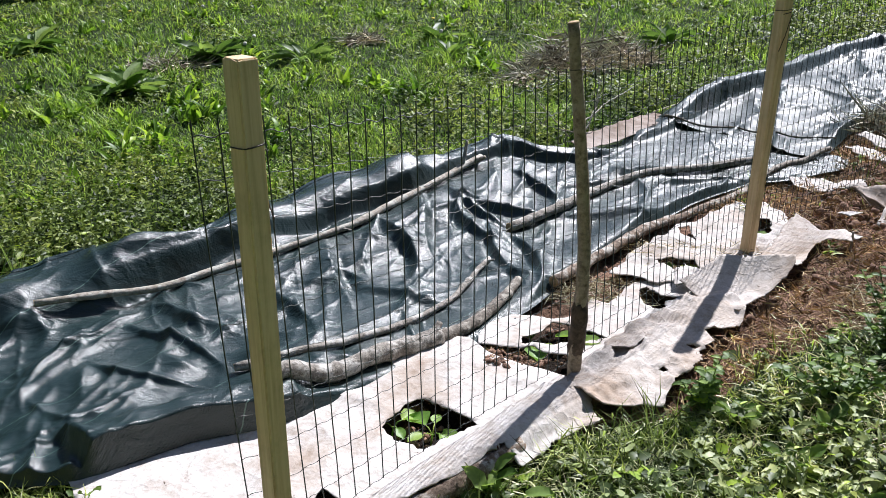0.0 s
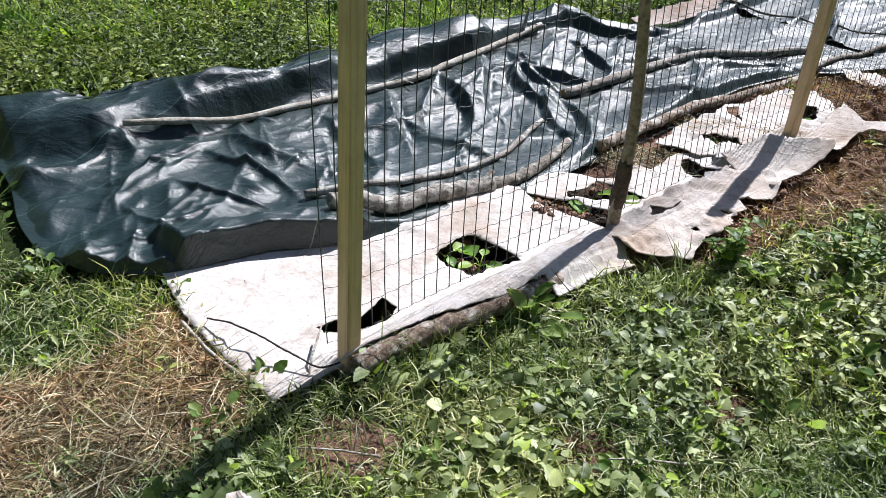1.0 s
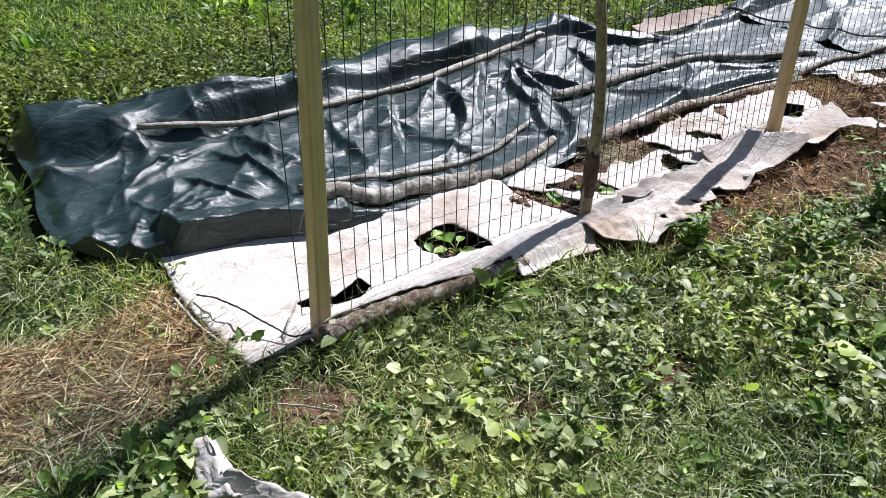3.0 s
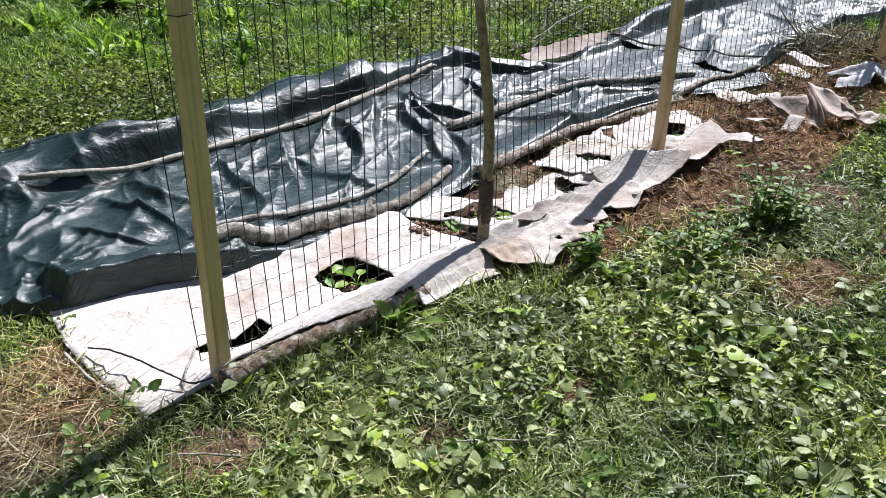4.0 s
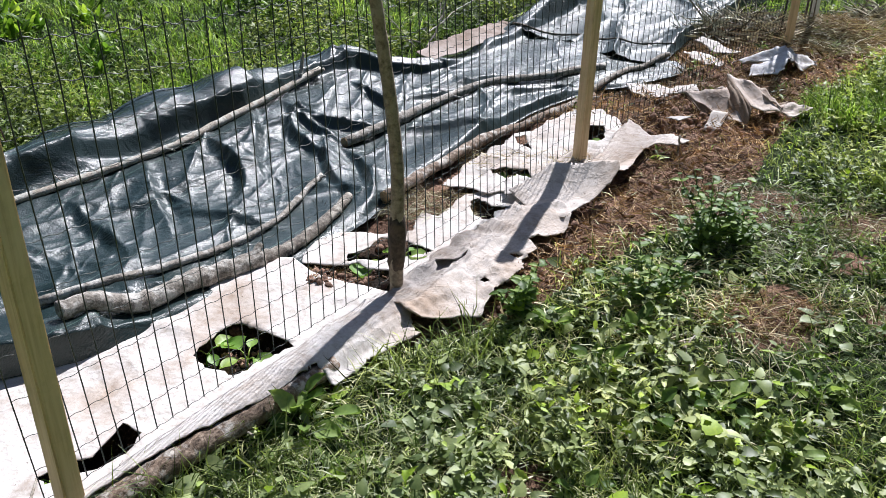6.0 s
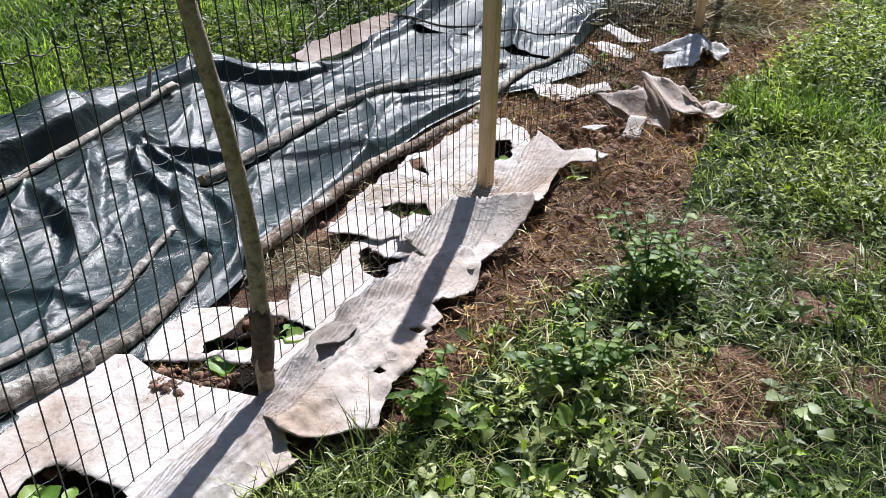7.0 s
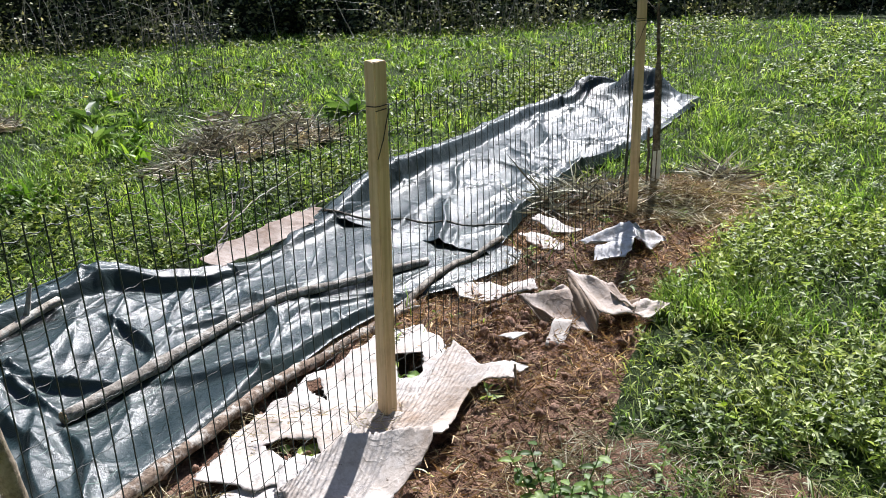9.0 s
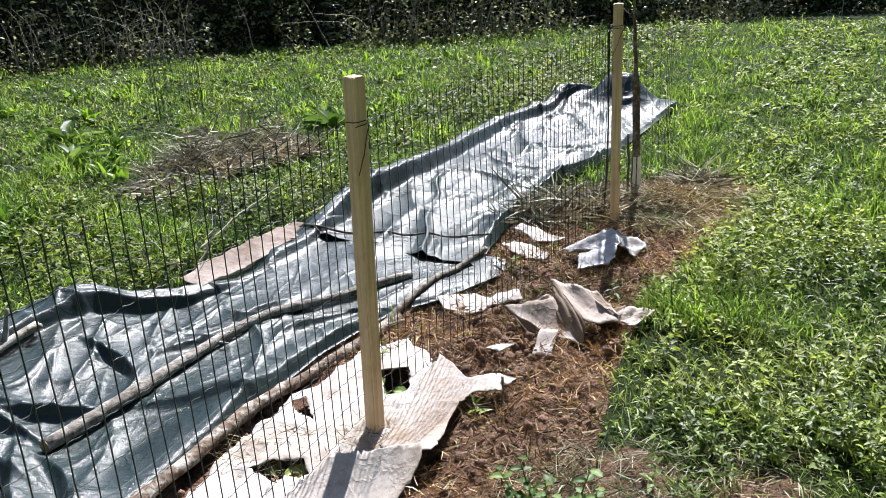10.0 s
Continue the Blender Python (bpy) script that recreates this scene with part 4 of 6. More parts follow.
crump = thing("crumpled_cardboard", "crumpled brown cardboard sheets lying on bare soil", "cardboard", at=(2.32, 3.8, 0))
# Flank and underside panels take the brown board darkened for their shade.
for k, (c, m, sag) in enumerate([
        ([(2.30, 3.99, 0.17), (2.40, 3.91, 0.15), (2.46, 3.71, 0.06), (2.30, 3.70, 0.09)], CARD_PINK, 0.015),
        ([(2.30, 3.99, 0.17), (2.30, 3.70, 0.09), (2.26, 3.65, 0.012), (2.23, 3.80, 0.07)], CARD_BROWN_SHADED, -0.02),
        ([(2.07, 3.97, 0.10), (2.26, 3.90, 0.13), (2.25, 3.66, 0.025), (2.14, 3.78, 0.06)], CARD_PINK, 0.02),
        ([(2.07, 3.97, 0.10), (2.14, 3.78, 0.06), (2.21, 3.66, 0.012), (2.11, 3.74, 0.012)], CARD_BROWN_SHADED, 0.01),
        ([(2.41, 3.96, 0.12), (2.48, 3.92, 0.11), (2.48, 3.74, 0.07), (2.42, 3.78, 0.11)], CARD_PINK, 0.012),
        ([(2.43, 3.74, 0.07), (2.52, 3.69, 0.03), (2.67, 3.76, 0.05), (2.55, 3.81, 0.07)], CARD_PINK, 0.012),
        ([(2.46, 3.72, 0.06), (2.55, 3.81, 0.07), (2.50, 3.90, 0.02), (2.42, 3.80, 0.02)], CARD_BROWN_SHADED, 0.01),
        ([(2.18, 4.03, 0.05), (2.28, 3.98, 0.11), (2.27, 3.88, 0.12), (2.17, 3.93, 0.05)], CARD_PINK, 0.015)]):
    panel(crump, c, 900 + k, m, 0.0045, 13, 0.004, sag)
scr = thing("torn_cardboard", "small pale torn cardboard piece propped on soil", "cardboard", at=(2.12, 3.7, 0))
panel(scr, [(2.13, 3.76, 0.075), (2.20, 3.74, 0.06), (2.11, 3.63, 0.012), (2.04, 3.66, 0.012)], 911, CARD, 0.004)
sack = thing("paper_sack", "crumpled white paper sack lying beside a post", "paper sack", at=(2.85, 4.5, 0))
for k, c in enumerate([
        [(2.68, 4.66, 0.03), (2.97, 4.60, 0.115), (2.93, 4.45, 0.09), (2.74, 4.55, 0.05)],
        [(2.97, 4.60, 0.115), (3.14, 4.51, 0.03), (2.98, 4.41, 0.03), (2.92, 4.44, 0.09)],
        [(2.74, 4.54, 0.05), (2.92, 4.45, 0.09), (2.80, 4.35, 0.03), (2.65, 4.39, 0.02)],
        [(2.97, 4.60, 0.115), (3.14, 4.51, 0.03), (3.06, 4.68, 0.02), (2.78, 4.72, 0.02)]]):
    panel(sack, c, 920 + k, CARD_WHITE, 0.010, 13, 0.003, 0.012)
wad = thing("paper_scrap", "crumpled dirty white paper scrap among the weeds", "paper", at=(-0.58, 1.07, 0.05))
for k, c in enumerate([
        [(-0.60, 1.10, 0.05), (-0.54, 1.09, 0.08), (-0.43, 0.93, 0.06), (-0.50, 0.92, 0.03)],
        [(-0.51, 0.96, 0.04), (-0.45, 0.985, 0.09), (-0.22, 0.93, 0.06), (-0.25, 0.87, 0.03)],
        [(-0.54, 1.09, 0.08), (-0.50, 1.08, 0.03), (-0.40, 0.95, 0.03), (-0.43, 0.93, 0.06)]]):
    panel(wad, c, 940 + k, CARD, 0.006, 9, 0.003)

# ---- posts ----
def timber_post(base, top, width, depth, turn, label, tie_h):
    base, top = Vector(base), Vector(top)
    ob = thing("timber_post", label, "post", "fence posts", base)
    axis = (top - base)
    length = axis.length
    bm = bmesh.new()
    bmesh.ops.create_cube(bm, size=1.0)
    for v in bm.verts:
        v.co = Vector((v.co.x * width, v.co.y * depth, (v.co.z + 0.5) * (length + 0.06) - 0.06))
    bmesh.ops.bevel(bm, geom=list(bm.edges), offset=0.0035, segments=2, affect="EDGES")
    top_faces = [f for f in bm.faces if f.normal.z > 0.9]
    ret = bmesh.ops.poke(bm, faces=top_faces)
    for v in ret["verts"]:
        v.co.z += 0.004
    body = part("post_body", bm, TIMBER, ob)
    q = axis.to_track_quat("Z", "Y").to_matrix().to_4x4() @ Matrix.Rotation(turn, 4, "Z")
    body.matrix_local = q
    # wire wound round the post, with a loose tail
    pts = []
    hw, hd = width / 2 + 0.0025, depth / 2 + 0.0025
    for k, (cx, cy) in enumerate([(-1, -1), (1, -1), (1, 1), (-1, 1), (-1, -1), (1, -1)]):
        pts.append((cx * hw, cy * hd, tie_h + 0.003 * k))
    tail = [(hw, -hd, tie_h), (hw * 0.4, -hd - 0.002, tie_h - 0.04), (-hw * 0.2, -hd - 0.003, tie_h - 0.09), (-hw * 1.05, -hd - 0.003, tie_h - 0.14)]
    for line, seed in ((pts, 1), (tail, 2)):
        w = part("wire_tie", tube("wire_tie", wander(line, 26, 0.0004, seed), [0.0016] * 26, BARE_WIRE, 5), BARE_WIRE, ob, "dark twisted tie wire")
        w.matrix_local = q
    return ob


POST_LABEL = "square sawn softwood stake with wire tied round it"
timber_post((-0.392, 1.63, 0), (-0.350, 1.653, 1.222), 0.050, 0.046, radians(18), POST_LABEL, 1.05)
timber_post((1.344, 3.40, 0), (1.354, 3.36, 1.172), 0.048, 0.046, radians(14), POST_LABEL, 1.035)
timber_post((3.207, 4.96, 0), (3.192, 4.948, 1.215), 0.050, 0.048, radians(22), POST_LABEL, 1.09)

# natural stake with peeled bark and a dark rotted foot
ob = thing("branch_stake", "crooked barked branch stake driven through the cardboard", "stake", "fence posts", (0.43, 2.46, 0))
line = wander([(0, 0, -0.05), (0.003, -0.003, 0.12), (0.014, -0.008, 0.30), (0.020, -0.007, 0.45), (0.012, -0.008, 0.60), (-0.003, -0.03, 0.75), (-0.022, -0.058, 0.90), (-0.036, -0.078, 1.02), (-0.055, -0.108, 1.165)], 40, 0.0005, 7)
part("stake_body", tube("stake_body", line, np.interp(np.linspace(0, 1, 40), [0, 0.15, 0.3, 1], [0.021, 0.024, 0.021, 0.0165]), STAKE_BARK, 12, 0.035, 3), STAKE_BARK, ob)
part("bark_sleeve", tube("bark_sleeve", line[5:12] + np.array([0.001, 0, 0]), [0.024, 0.028, 0.0285, 0.0275, 0.028, 0.027, 0.022], SLEEVE_BARK, 12, 0.07, 4), SLEEVE_BARK, ob, "dark flaking bark sleeve")
part("cut_end", tube("cut_end", [line[-1], line[-1] + np.array([-0.0005, 0, 0.003])], [0.0160, 0.0145], CUT_WOOD, 12), CUT_WOOD, ob, "pale sawn end")
part("wire_tie", tube("wire_tie", [(0.022 * math.cos(a) - 0.036, 0.022 * math.sin(a) - 0.079, 1.03 + 0.002 * a) for a in np.linspace(0, 6.6, 20)], [0.0014] * 20, BARE_WIRE, 5), BARE_WIRE, ob)

# ---- wire fence ----
FENCE = [(-0.455, 1.66, 1.075), (-0.395, 1.695, 1.07), (0.405, 2.49, 0.995), (1.30, 3.415, 1.02), (3.165, 5.00, 1.075), (3.55, 5.62, 1.03), (3.98, 5.60, 0.98), (3.90, 5.42, 0.97)]


def build_fence():
    ob = thing("wire_fence", "dark green welded garden mesh tied along the stakes", "fence", at=(FENCE[0][0], FENCE[0][1], 0))
    p = np.array(FENCE)
    d = np.concatenate([[0], np.cumsum(np.linalg.norm(np.diff(p[:, :2], axis=0), axis=1))])
    total = d[-1]
    off = np.array([FENCE[0][0], FENCE[0][1], 0.0])
    rng = np.random.default_rng(5)

    def at(s, h):
        x, y, top = (np.interp(s, d, p[:, k]) for k in range(3))
        sag = 0.022 * np.sin(np.pi * np.clip((s - d[1]) / (d[2] - d[1]), 0, 1))  + 0.02 * np.sin(np.pi * np.clip((s - d[3]) / (d[4] - d[3]), 0, 1))
        bow = 0.012 * np.sin(3.1 * s + 2.4 * h)
        return np.stack([x + N_DIR[0] * bow, y + N_DIR[1] * bow, 0.05 + h * (top - sag - 0.05)], -1) - off

    s_list = np.arange(0.0, total, 0.05)
    for s in s_list:
        h = np.linspace(0, 1.03, 9)
        lean = 0.012 * math.sin(1.7 * s) + rng.normal(0, 0.003)
        v, t = tube_arrays(at(s + lean * h + rng.normal(0, 0.0012, 9), h), [0.0016] * 9, 4, cap=False)
        part("vertical_wire", fast_mesh("vertical_wire", v, t, WIRE, True), WIRE, ob)
    for k, f in enumerate((0.0, 0.08, 0.17, 0.27, 0.38, 0.49, 0.60, 0.71, 0.81, 0.91, 1.0)):
        s = np.arange(0, s_list[-1] + 0.001, 0.0085)
        wave = 0.0035 * np.sign(np.sin(2 * np.pi * s / 0.05 + 0.3)) * np.abs(np.sin(2 * np.pi * s / 0.05)) ** 0.5
        pts = at(s, np.full(len(s), f))
        pts[:, 2] += wave * (0.6 if k < 10 else 1.0) + 0.004 * np.sin(2.3 * s + k)
        v, t = tube_arrays(pts, [0.0010 if k < 10 else 0.0014] * len(s), 4, cap=False)
        part("horizontal_wire", fast_mesh("horizontal_wire", v, t, WIRE, True), WIRE, ob)
    return ob


build_fence()

# ---- branches on the tarpaulin ----
def branch(name, pts, r0, r1, mat, label, seed, lift=0.0, forks=(), cut=True, group="branches weighing down the tarpaulin", steps=46, wob=0.0016):
    pts3 = [(x, y, tarp_z(x, y, 0.05) + lift) for x, y in pts]
    line = wander(pts3, steps, wob, seed)
    f = np.linspace(0, 1, steps)
    rad = r0 + (r1 - r0) * f
    tz = np.array([tarp_z(x, y, 0.022) for x, y, _ in line])
    k = np.ones(7) / 7
    pad = np.pad(tz, 3, mode="edge")
    line[:, 2] = np.maximum(np.convolve(pad, k, "valid"), tz - 0.010) + rad * 0.72
    for _ in range(2):
        line[1:-1, 2] = (line[:-2, 2] + 2 * line[1:-1, 2] + line[2:, 2]) / 4
    rng = np.random.default_rng(seed)
    for _ in range(4):
        rad = rad * (1 + 0.16 * np.exp(-((f - rng.uniform(0.05, 0.95)) / 0.014) ** 2))
    o = line[0].copy()
    ob = thing(name, label, "branch", group, o)
    part("branch_stem", tube("branch_stem", line - o, rad * (1 + 0.035 * np.sin(np.arange(steps) * 0.9 + seed) + 0.03 * np.sin(np.arange(steps) * 0.37 + 2 * seed)), mat, 12, 0.05, seed), mat, ob)
    for at_f, dx, dy, dz, r in forks:
        i = int(at_f * (steps - 1))
        a = line[i] - o
        tw = wander([a, a + np.array([dx, dy, dz]) * 0.5, a + np.array([dx, dy, dz])], 9, 0.0012, seed + i)
        part("side_twig", tube("side_twig", tw, np.linspace(r, r * 0.6, 9), mat, 8, 0.05, seed), mat, ob)
    if cut:
        d = line[0] - line[1]
        d /= np.linalg.norm(d)
        part("cut_end", tube("cut_end", [np.zeros(3), d * 0.003], [rad[0] * 0.95, rad[0] * 0.85], CUT_WOOD, 10), CUT_WOOD, ob, "sawn end")
    return ob


branch("branch", [(-1.50, 2.90), (-1.10, 3.08), (-0.83, 3.30), (-0.36, 3.66), (-0.13, 4.00), (0.20, 4.46), (0.26, 4.52)], 0.014, 0.018, TWIG,
       "long thin pale branch with a forked tip on the tarpaulin", 11, forks=((0.955, 0.03, 0.045, 0.13, 0.012), (0.985, 0.06, -0.01, 0.02, 0.015), (0.36, -0.05, 0.06, 0.015, 0.004), (0.55, 0.05, -0.05, 0.01, 0.005)))
branch("branch", [(0.335, 3.66), (0.66, 3.95), (0.95, 4.28), (1.17, 4.40), (1.50, 4.51), (1.87, 4.60)], 0.024, 0.019, BARK_PALE,
       "stout curved grey branch lying across the tarpaulin", 12, forks=((0.78, 0.20, 0.02, 0.02, 0.009), (0.45, 0.05, -0.04, 0.0, 0.006)))
branch("branch", [(-0.695, 2.54), (-0.49, 2.58), (-0.18, 2.78), (0.05, 3.04), (0.22, 3.38)], 0.015, 0.011, BARK_PALE,
       "slender grey crooked branch on the tarpaulin", 13, forks=((0.99, 0.03, -0.02, 0.015, 0.006), (0.6, 0.10, 0.10, 0.01, 0.006)))
branch("log", [(-0.56, 2.33), (-0.34, 2.45), (-0.13, 2.62), (0.0, 2.70)], 0.029, 0.033, BARK_PALE,
       "thick lichen-spotted log with a broken knot", 14, forks=((0.93, 0.05, 0.05, 0.045, 0.02), (0.85, -0.03, -0.02, 0.03, 0.018)), cut=False)
branch("branch", [(-0.02, 2.69), (0.08, 2.76), (0.20, 2.92), (0.32, 3.13)], 0.026, 0.018, BARK,
       "knotted grey branch along the tarpaulin's front edge", 15)
branch("log", [(0.46, 3.11), (0.75, 3.42), (1.0, 3.70), (1.20, 3.88), (1.48, 4.08), (1.70, 4.28)], 0.024, 0.022, BARK_BROWN,
       "long rough log holding the tarpaulin's front edge", 16)
branch("branch", [(1.60, 4.20), (1.75, 4.33), (2.03, 4.60), (2.35, 4.82)], 0.017, 0.014, BARK,
       "grey branch with a snapped end on the tarpaulin", 17, forks=((0.02, 0.10, -0.02, 0.02, 0.013),))
branch("branch", [(1.55, 5.50), (1.72, 5.43), (2.16, 5.15), (2.46, 4.98)], 0.007, 0.005, BARK_DARK,
       "thin straight dark twig across the tarpaulin", 18)
branch("branch", [(1.0, 5.28), (1.25, 5.62), (1.62, 6.02), (2.05, 6.42)], 0.009, 0.006, TWIG, "pale dead stem along the tarpaulin's far edge", 19)

# log beneath the folded cardboard flap
lg = thing("log", "brown barked log beneath the folded cardboard edge", "log", at=(-0.366, 1.572, 0.040))
ll = wander([(0, 0, 0), (0.20, 0.183, 0.004), (0.385, 0.332, 0.002), (0.575, 0.50, 0.0)], 40, 0.0012, 31)
part("log_stem", tube("log_stem", ll, np.linspace(0.034, 0.027, 40), BARK_BROWN, 12, 0.07, 31), BARK_BROWN, lg)

# ---- growing things ----
LEAF_V = np.array([(0, 0, 0), (0, 0.25, 0.03), (0, 0.55, 0.03), (0, 0.82, -0.02), (0, 1.04, -0.14),
                   (-0.40, 0.10, 0.05), (-0.52, 0.34, 0.07), (-0.41, 0.62, 0.04), (-0.21, 0.86, -0.03), (0.40, 0.10, 0.05), (0.52, 0.34, 0.07), (0.41, 0.62, 0.04), (0.21, 0.86, -0.03)], float)
LEAF_T = np.array([(0, 1, 5), (5, 1, 6), (1, 2, 6), (6, 2, 7), (2, 3, 7), (7, 3, 8), (3, 4, 8), (0, 9, 1), (9, 10, 1), (1, 10, 2), (10, 11, 2), (2, 11, 3), (11, 12, 3), (3, 12, 4)])
TOOTH_V = np.array([(0, 0, 0)] + [(x * w, y, z - 0.16 * y * y) for y, w in ((0.14, 0.42), (0.30, 0.36), (0.42, 0.52), (0.58, 0.34), (0.70, 0.36), (0.85, 0.15)) for x, z in ((-1, 0.07), (0, 0.0), (1, 0.07))] + [(0, 1.05, -0.2)], float)
TOOTH_T = np.array([(0, 2, 1), (0, 3, 2), (19, 16, 17), (19, 17, 18)] + [q for k in range(5) for q in ((1 + 3 * k, 2 + 3 * k, 5 + 3 * k), (1 + 3 * k, 5 + 3 * k, 4 + 3 * k), (2 + 3 * k, 3 + 3 * k, 6 + 3 * k), (2 + 3 * k, 6 + 3 * k, 5 + 3 * k))])
SMALL_V = np.array([(0, 0, 0), (-0.5, 0.45, 0.10), (0.5, 0.45, 0.10), (0, 1, -0.06), (0, 0.5, 0)], float)
SMALL_T = np.array([(0, 4, 1), (0, 2, 4), (1, 4, 3), (4, 2, 3)])
BLADE_V = np.array([(-0.5, 0, 0), (0.5, 0, 0), (-0.42, 0.5, 0.06), (0.42, 0.5, 0.06), (0, 1, -0.16)], float)
BLADE_T = np.array([(0, 1, 3), (0, 3, 2), (2, 3, 4)])


def turned(yaw, lift, roll):
    cy, sy, cl, sl, cr, sr = np.cos(yaw), np.sin(yaw), np.cos(lift), np.sin(lift), np.cos(roll), np.sin(roll)
    Y = np.stack([cl * cy, cl * sy, sl], -1)
    Z0 = np.stack([-sl * cy, -sl * sy, cl], -1)
    X0 = np.cross(Y, Z0)
    X = X0 * cr[:, None] + Z0 * sr[:, None]
    return np.stack([X, Y, np.cross(X, Y)], -1)


def strew(tv, tt, pos, yaw, lift, roll, size):
    """All copies of a small shape as one array; size: width, length, curl height."""
    R = turned(yaw, lift, roll)
    loc = tv[None] * size[:, None]
    v = np.einsum("nij,nkj->nki", R, loc) + pos[:, None]
    t = tt[None] + (np.arange(len(pos)) * len(tv))[:, None, None]
    return v.reshape(-1, 3), t.reshape(-1, 3)


def merged(chunks):
    vs, ts, o = [], [], 0
    for v, t in chunks:
        vs.append(v)
        ts.append(t + o)
        o += len(v)
    return np.concatenate(vs), np.concatenate(ts)


def stuff(name, chunks, mat, label, category, smooth=False):
    v, t = merged(chunks)
    return tagged(new(name, fast_mesh(name, v, t, mat, smooth)), label, category, kind="stuff")


VEG_EYE = (0.4, 0.1)
HEAPS = [(1.20, 7.58, 0.48, 0.40), (1.72, 7.85, 0.45, 0.35), (0.80, 7.15, 0.26, 0.2), (-0.75, 9.6, 0.28, 0.2), (-2.6, 8.4, 0.5, 0.25)]


def fan(count, r0, r1, rng, spread=1.6):
    """Points over the meadow, thinning out with distance from the path."""
    r = r0 * (r1 / r0) ** rng.uniform(0, 1, count)
    a = rng.uniform(-spread, spread, count)
    x, y = VEG_EYE[0] + r * np.sin(a), VEG_EYE[1] + r * np.cos(a)
    return x, y, r


def growth(x, y):
    """How freely plants grow: 0 on the bed, sparse on soil and straw."""
    g = np.ones(x.shape)
    jx, jy = x + 0.07 * wave_noise(x, y, 9, 92, 3), y + 0.07 * wave_noise(x, y, 9, 93, 3)
    g = np.where(inside(SOIL_RUN, jx, jy), 0.03, g)
    for cx, cy, rx, ry in HEAPS:
        g = np.where(((x - cx) / rx) ** 2 + ((y - cy + 0.12) / ry) ** 2 < 1.0, 0.04, g)
    g = np.where(inside(STRAW_PATCH, x, y), 0.05 + 0.4 * (wave_noise(x, y, 5, 90) > 0.42), g)
    for cx, cy, r in BARE_SPOTS:
        g = np.where(np.hypot(x - cx, y - cy) < r * (1 + 0.45 * wave_noise(x, y, 9, 91)), np.minimum(g, 0.16), g)
    return np.where(inside(CARD_FIELD, x, y) | inside(TARP_FIELD, x, y), 0, g)


def hedge_line(x):
    return np.interp(x, [-16, -1.4, 2.5, 6.6, 9.6, 13.8, 20], [17.2, 17.5, 17.6, 16.9, 17.2, 16.8, 13.5])


def zones(x, y):
    """Shares of low leaves, tall herbs and grass at a place."""
    u, v = bed_uv(x, y)
    front = v < 0.1
    low = np.where(front & (u < 1.75) & (x > -0.75), 0.9, 0.0)
    low = np.where(front & (x > 1.35) & (y < 2.5), 0.25, low)
    band = np.exp(-(((u - 1.15) / 0.75) ** 2 + ((v + 0.75) / 0.22) ** 2))
    right = smooth01(-v + 0.25 * wave_noise(x, y, 4, 94, 2), 0.5, 0.95) * smooth01(u, 2.4, 3.2)
    rear = np.exp(-((v - np.interp(u, [-1, 0.5, 2, 3, 5, 9], [2.9, 2.55, 2.4, 2.4, 2.1, 1.8])) / 0.95) ** 2) * (v > 0.8)
    herb = np.clip(np.maximum.reduce([band, right * (0.22 + 0.50 * smooth01(wave_noise(x, y, 2.4, 100, 3), -0.25, 0.35)), rear * np.where(wave_noise(x, y, 1.9, 98, 2) > -0.05, 0.85, 0.30), 0.18 * low * (0.6 + 0.8 * wave_noise(x, y, 5, 99, 2))]) + 0.30 * (wave_noise(x, y, 1.6, 95) > 0.3), 0.10, 1)
    return low, herb


rng = np.random.default_rng(101)

# grass blades
near, far = fan(100000, 0.55, 4.2, rng), fan(260000, 4.2, 19.5, rng, 1.15)
x, y, r = (np.concatenate(q) for q in zip(near, far))
low, herb = zones(x, y)
patch = 0.5 + 0.5 * wave_noise(x, y, 3.0, 96)
front = bed_uv(x, y)[1] < 0.1
keep = rng.uniform(0, 1, len(x)) < growth(x, y) * np.clip(1.0 - 0.62 * herb - 0.50 * low * (patch < 0.62), 0.04, 1) * np.clip(0.5 + 0.9 * patch, 0, 1) * np.where(front & (r < 3.0), 0.55, 1.0)
keep &= y < hedge_line(x) + 0.4
x, y, r = x[keep], y[keep], r[keep]
n = len(x)
tuft = np.clip(0.5 + 0.6 * wave_noise(x, y, 4.5, 97, 3), 0, 1)
mown = ((bed_uv(x, y)[1] < 0.1) | (bed_uv(x, y)[0] < 0.0)) & (r < 4.2)
length = np.where(mown, 0.03 + 0.05 * tuft, 0.05 + 0.17 * tuft ** 3) * rng.uniform(0.6, 1.35, n)
width = (0.0026 + 0.0018 * rng.uniform(0, 1, n)) * (1 + 0.19 * np.clip(r - 1.2, 0, 18))
lift = np.where(mown, rng.uniform(0.05, 1.2, n), rng.uniform(0.5, 1.4, n))
pos = np.stack([x, y, ground_z(x, y) - 0.004], -1)
size = np.stack([width, length, length * rng.uniform(0.6, 2.2, n)], -1)
stuff("grass", [strew(BLADE_V, BLADE_T, pos, rng.uniform(0, 6.283, n), lift, rng.normal(0, 0.5, n), size)], GRASS, "uneven bright green meadow grass in full sun", "grass")

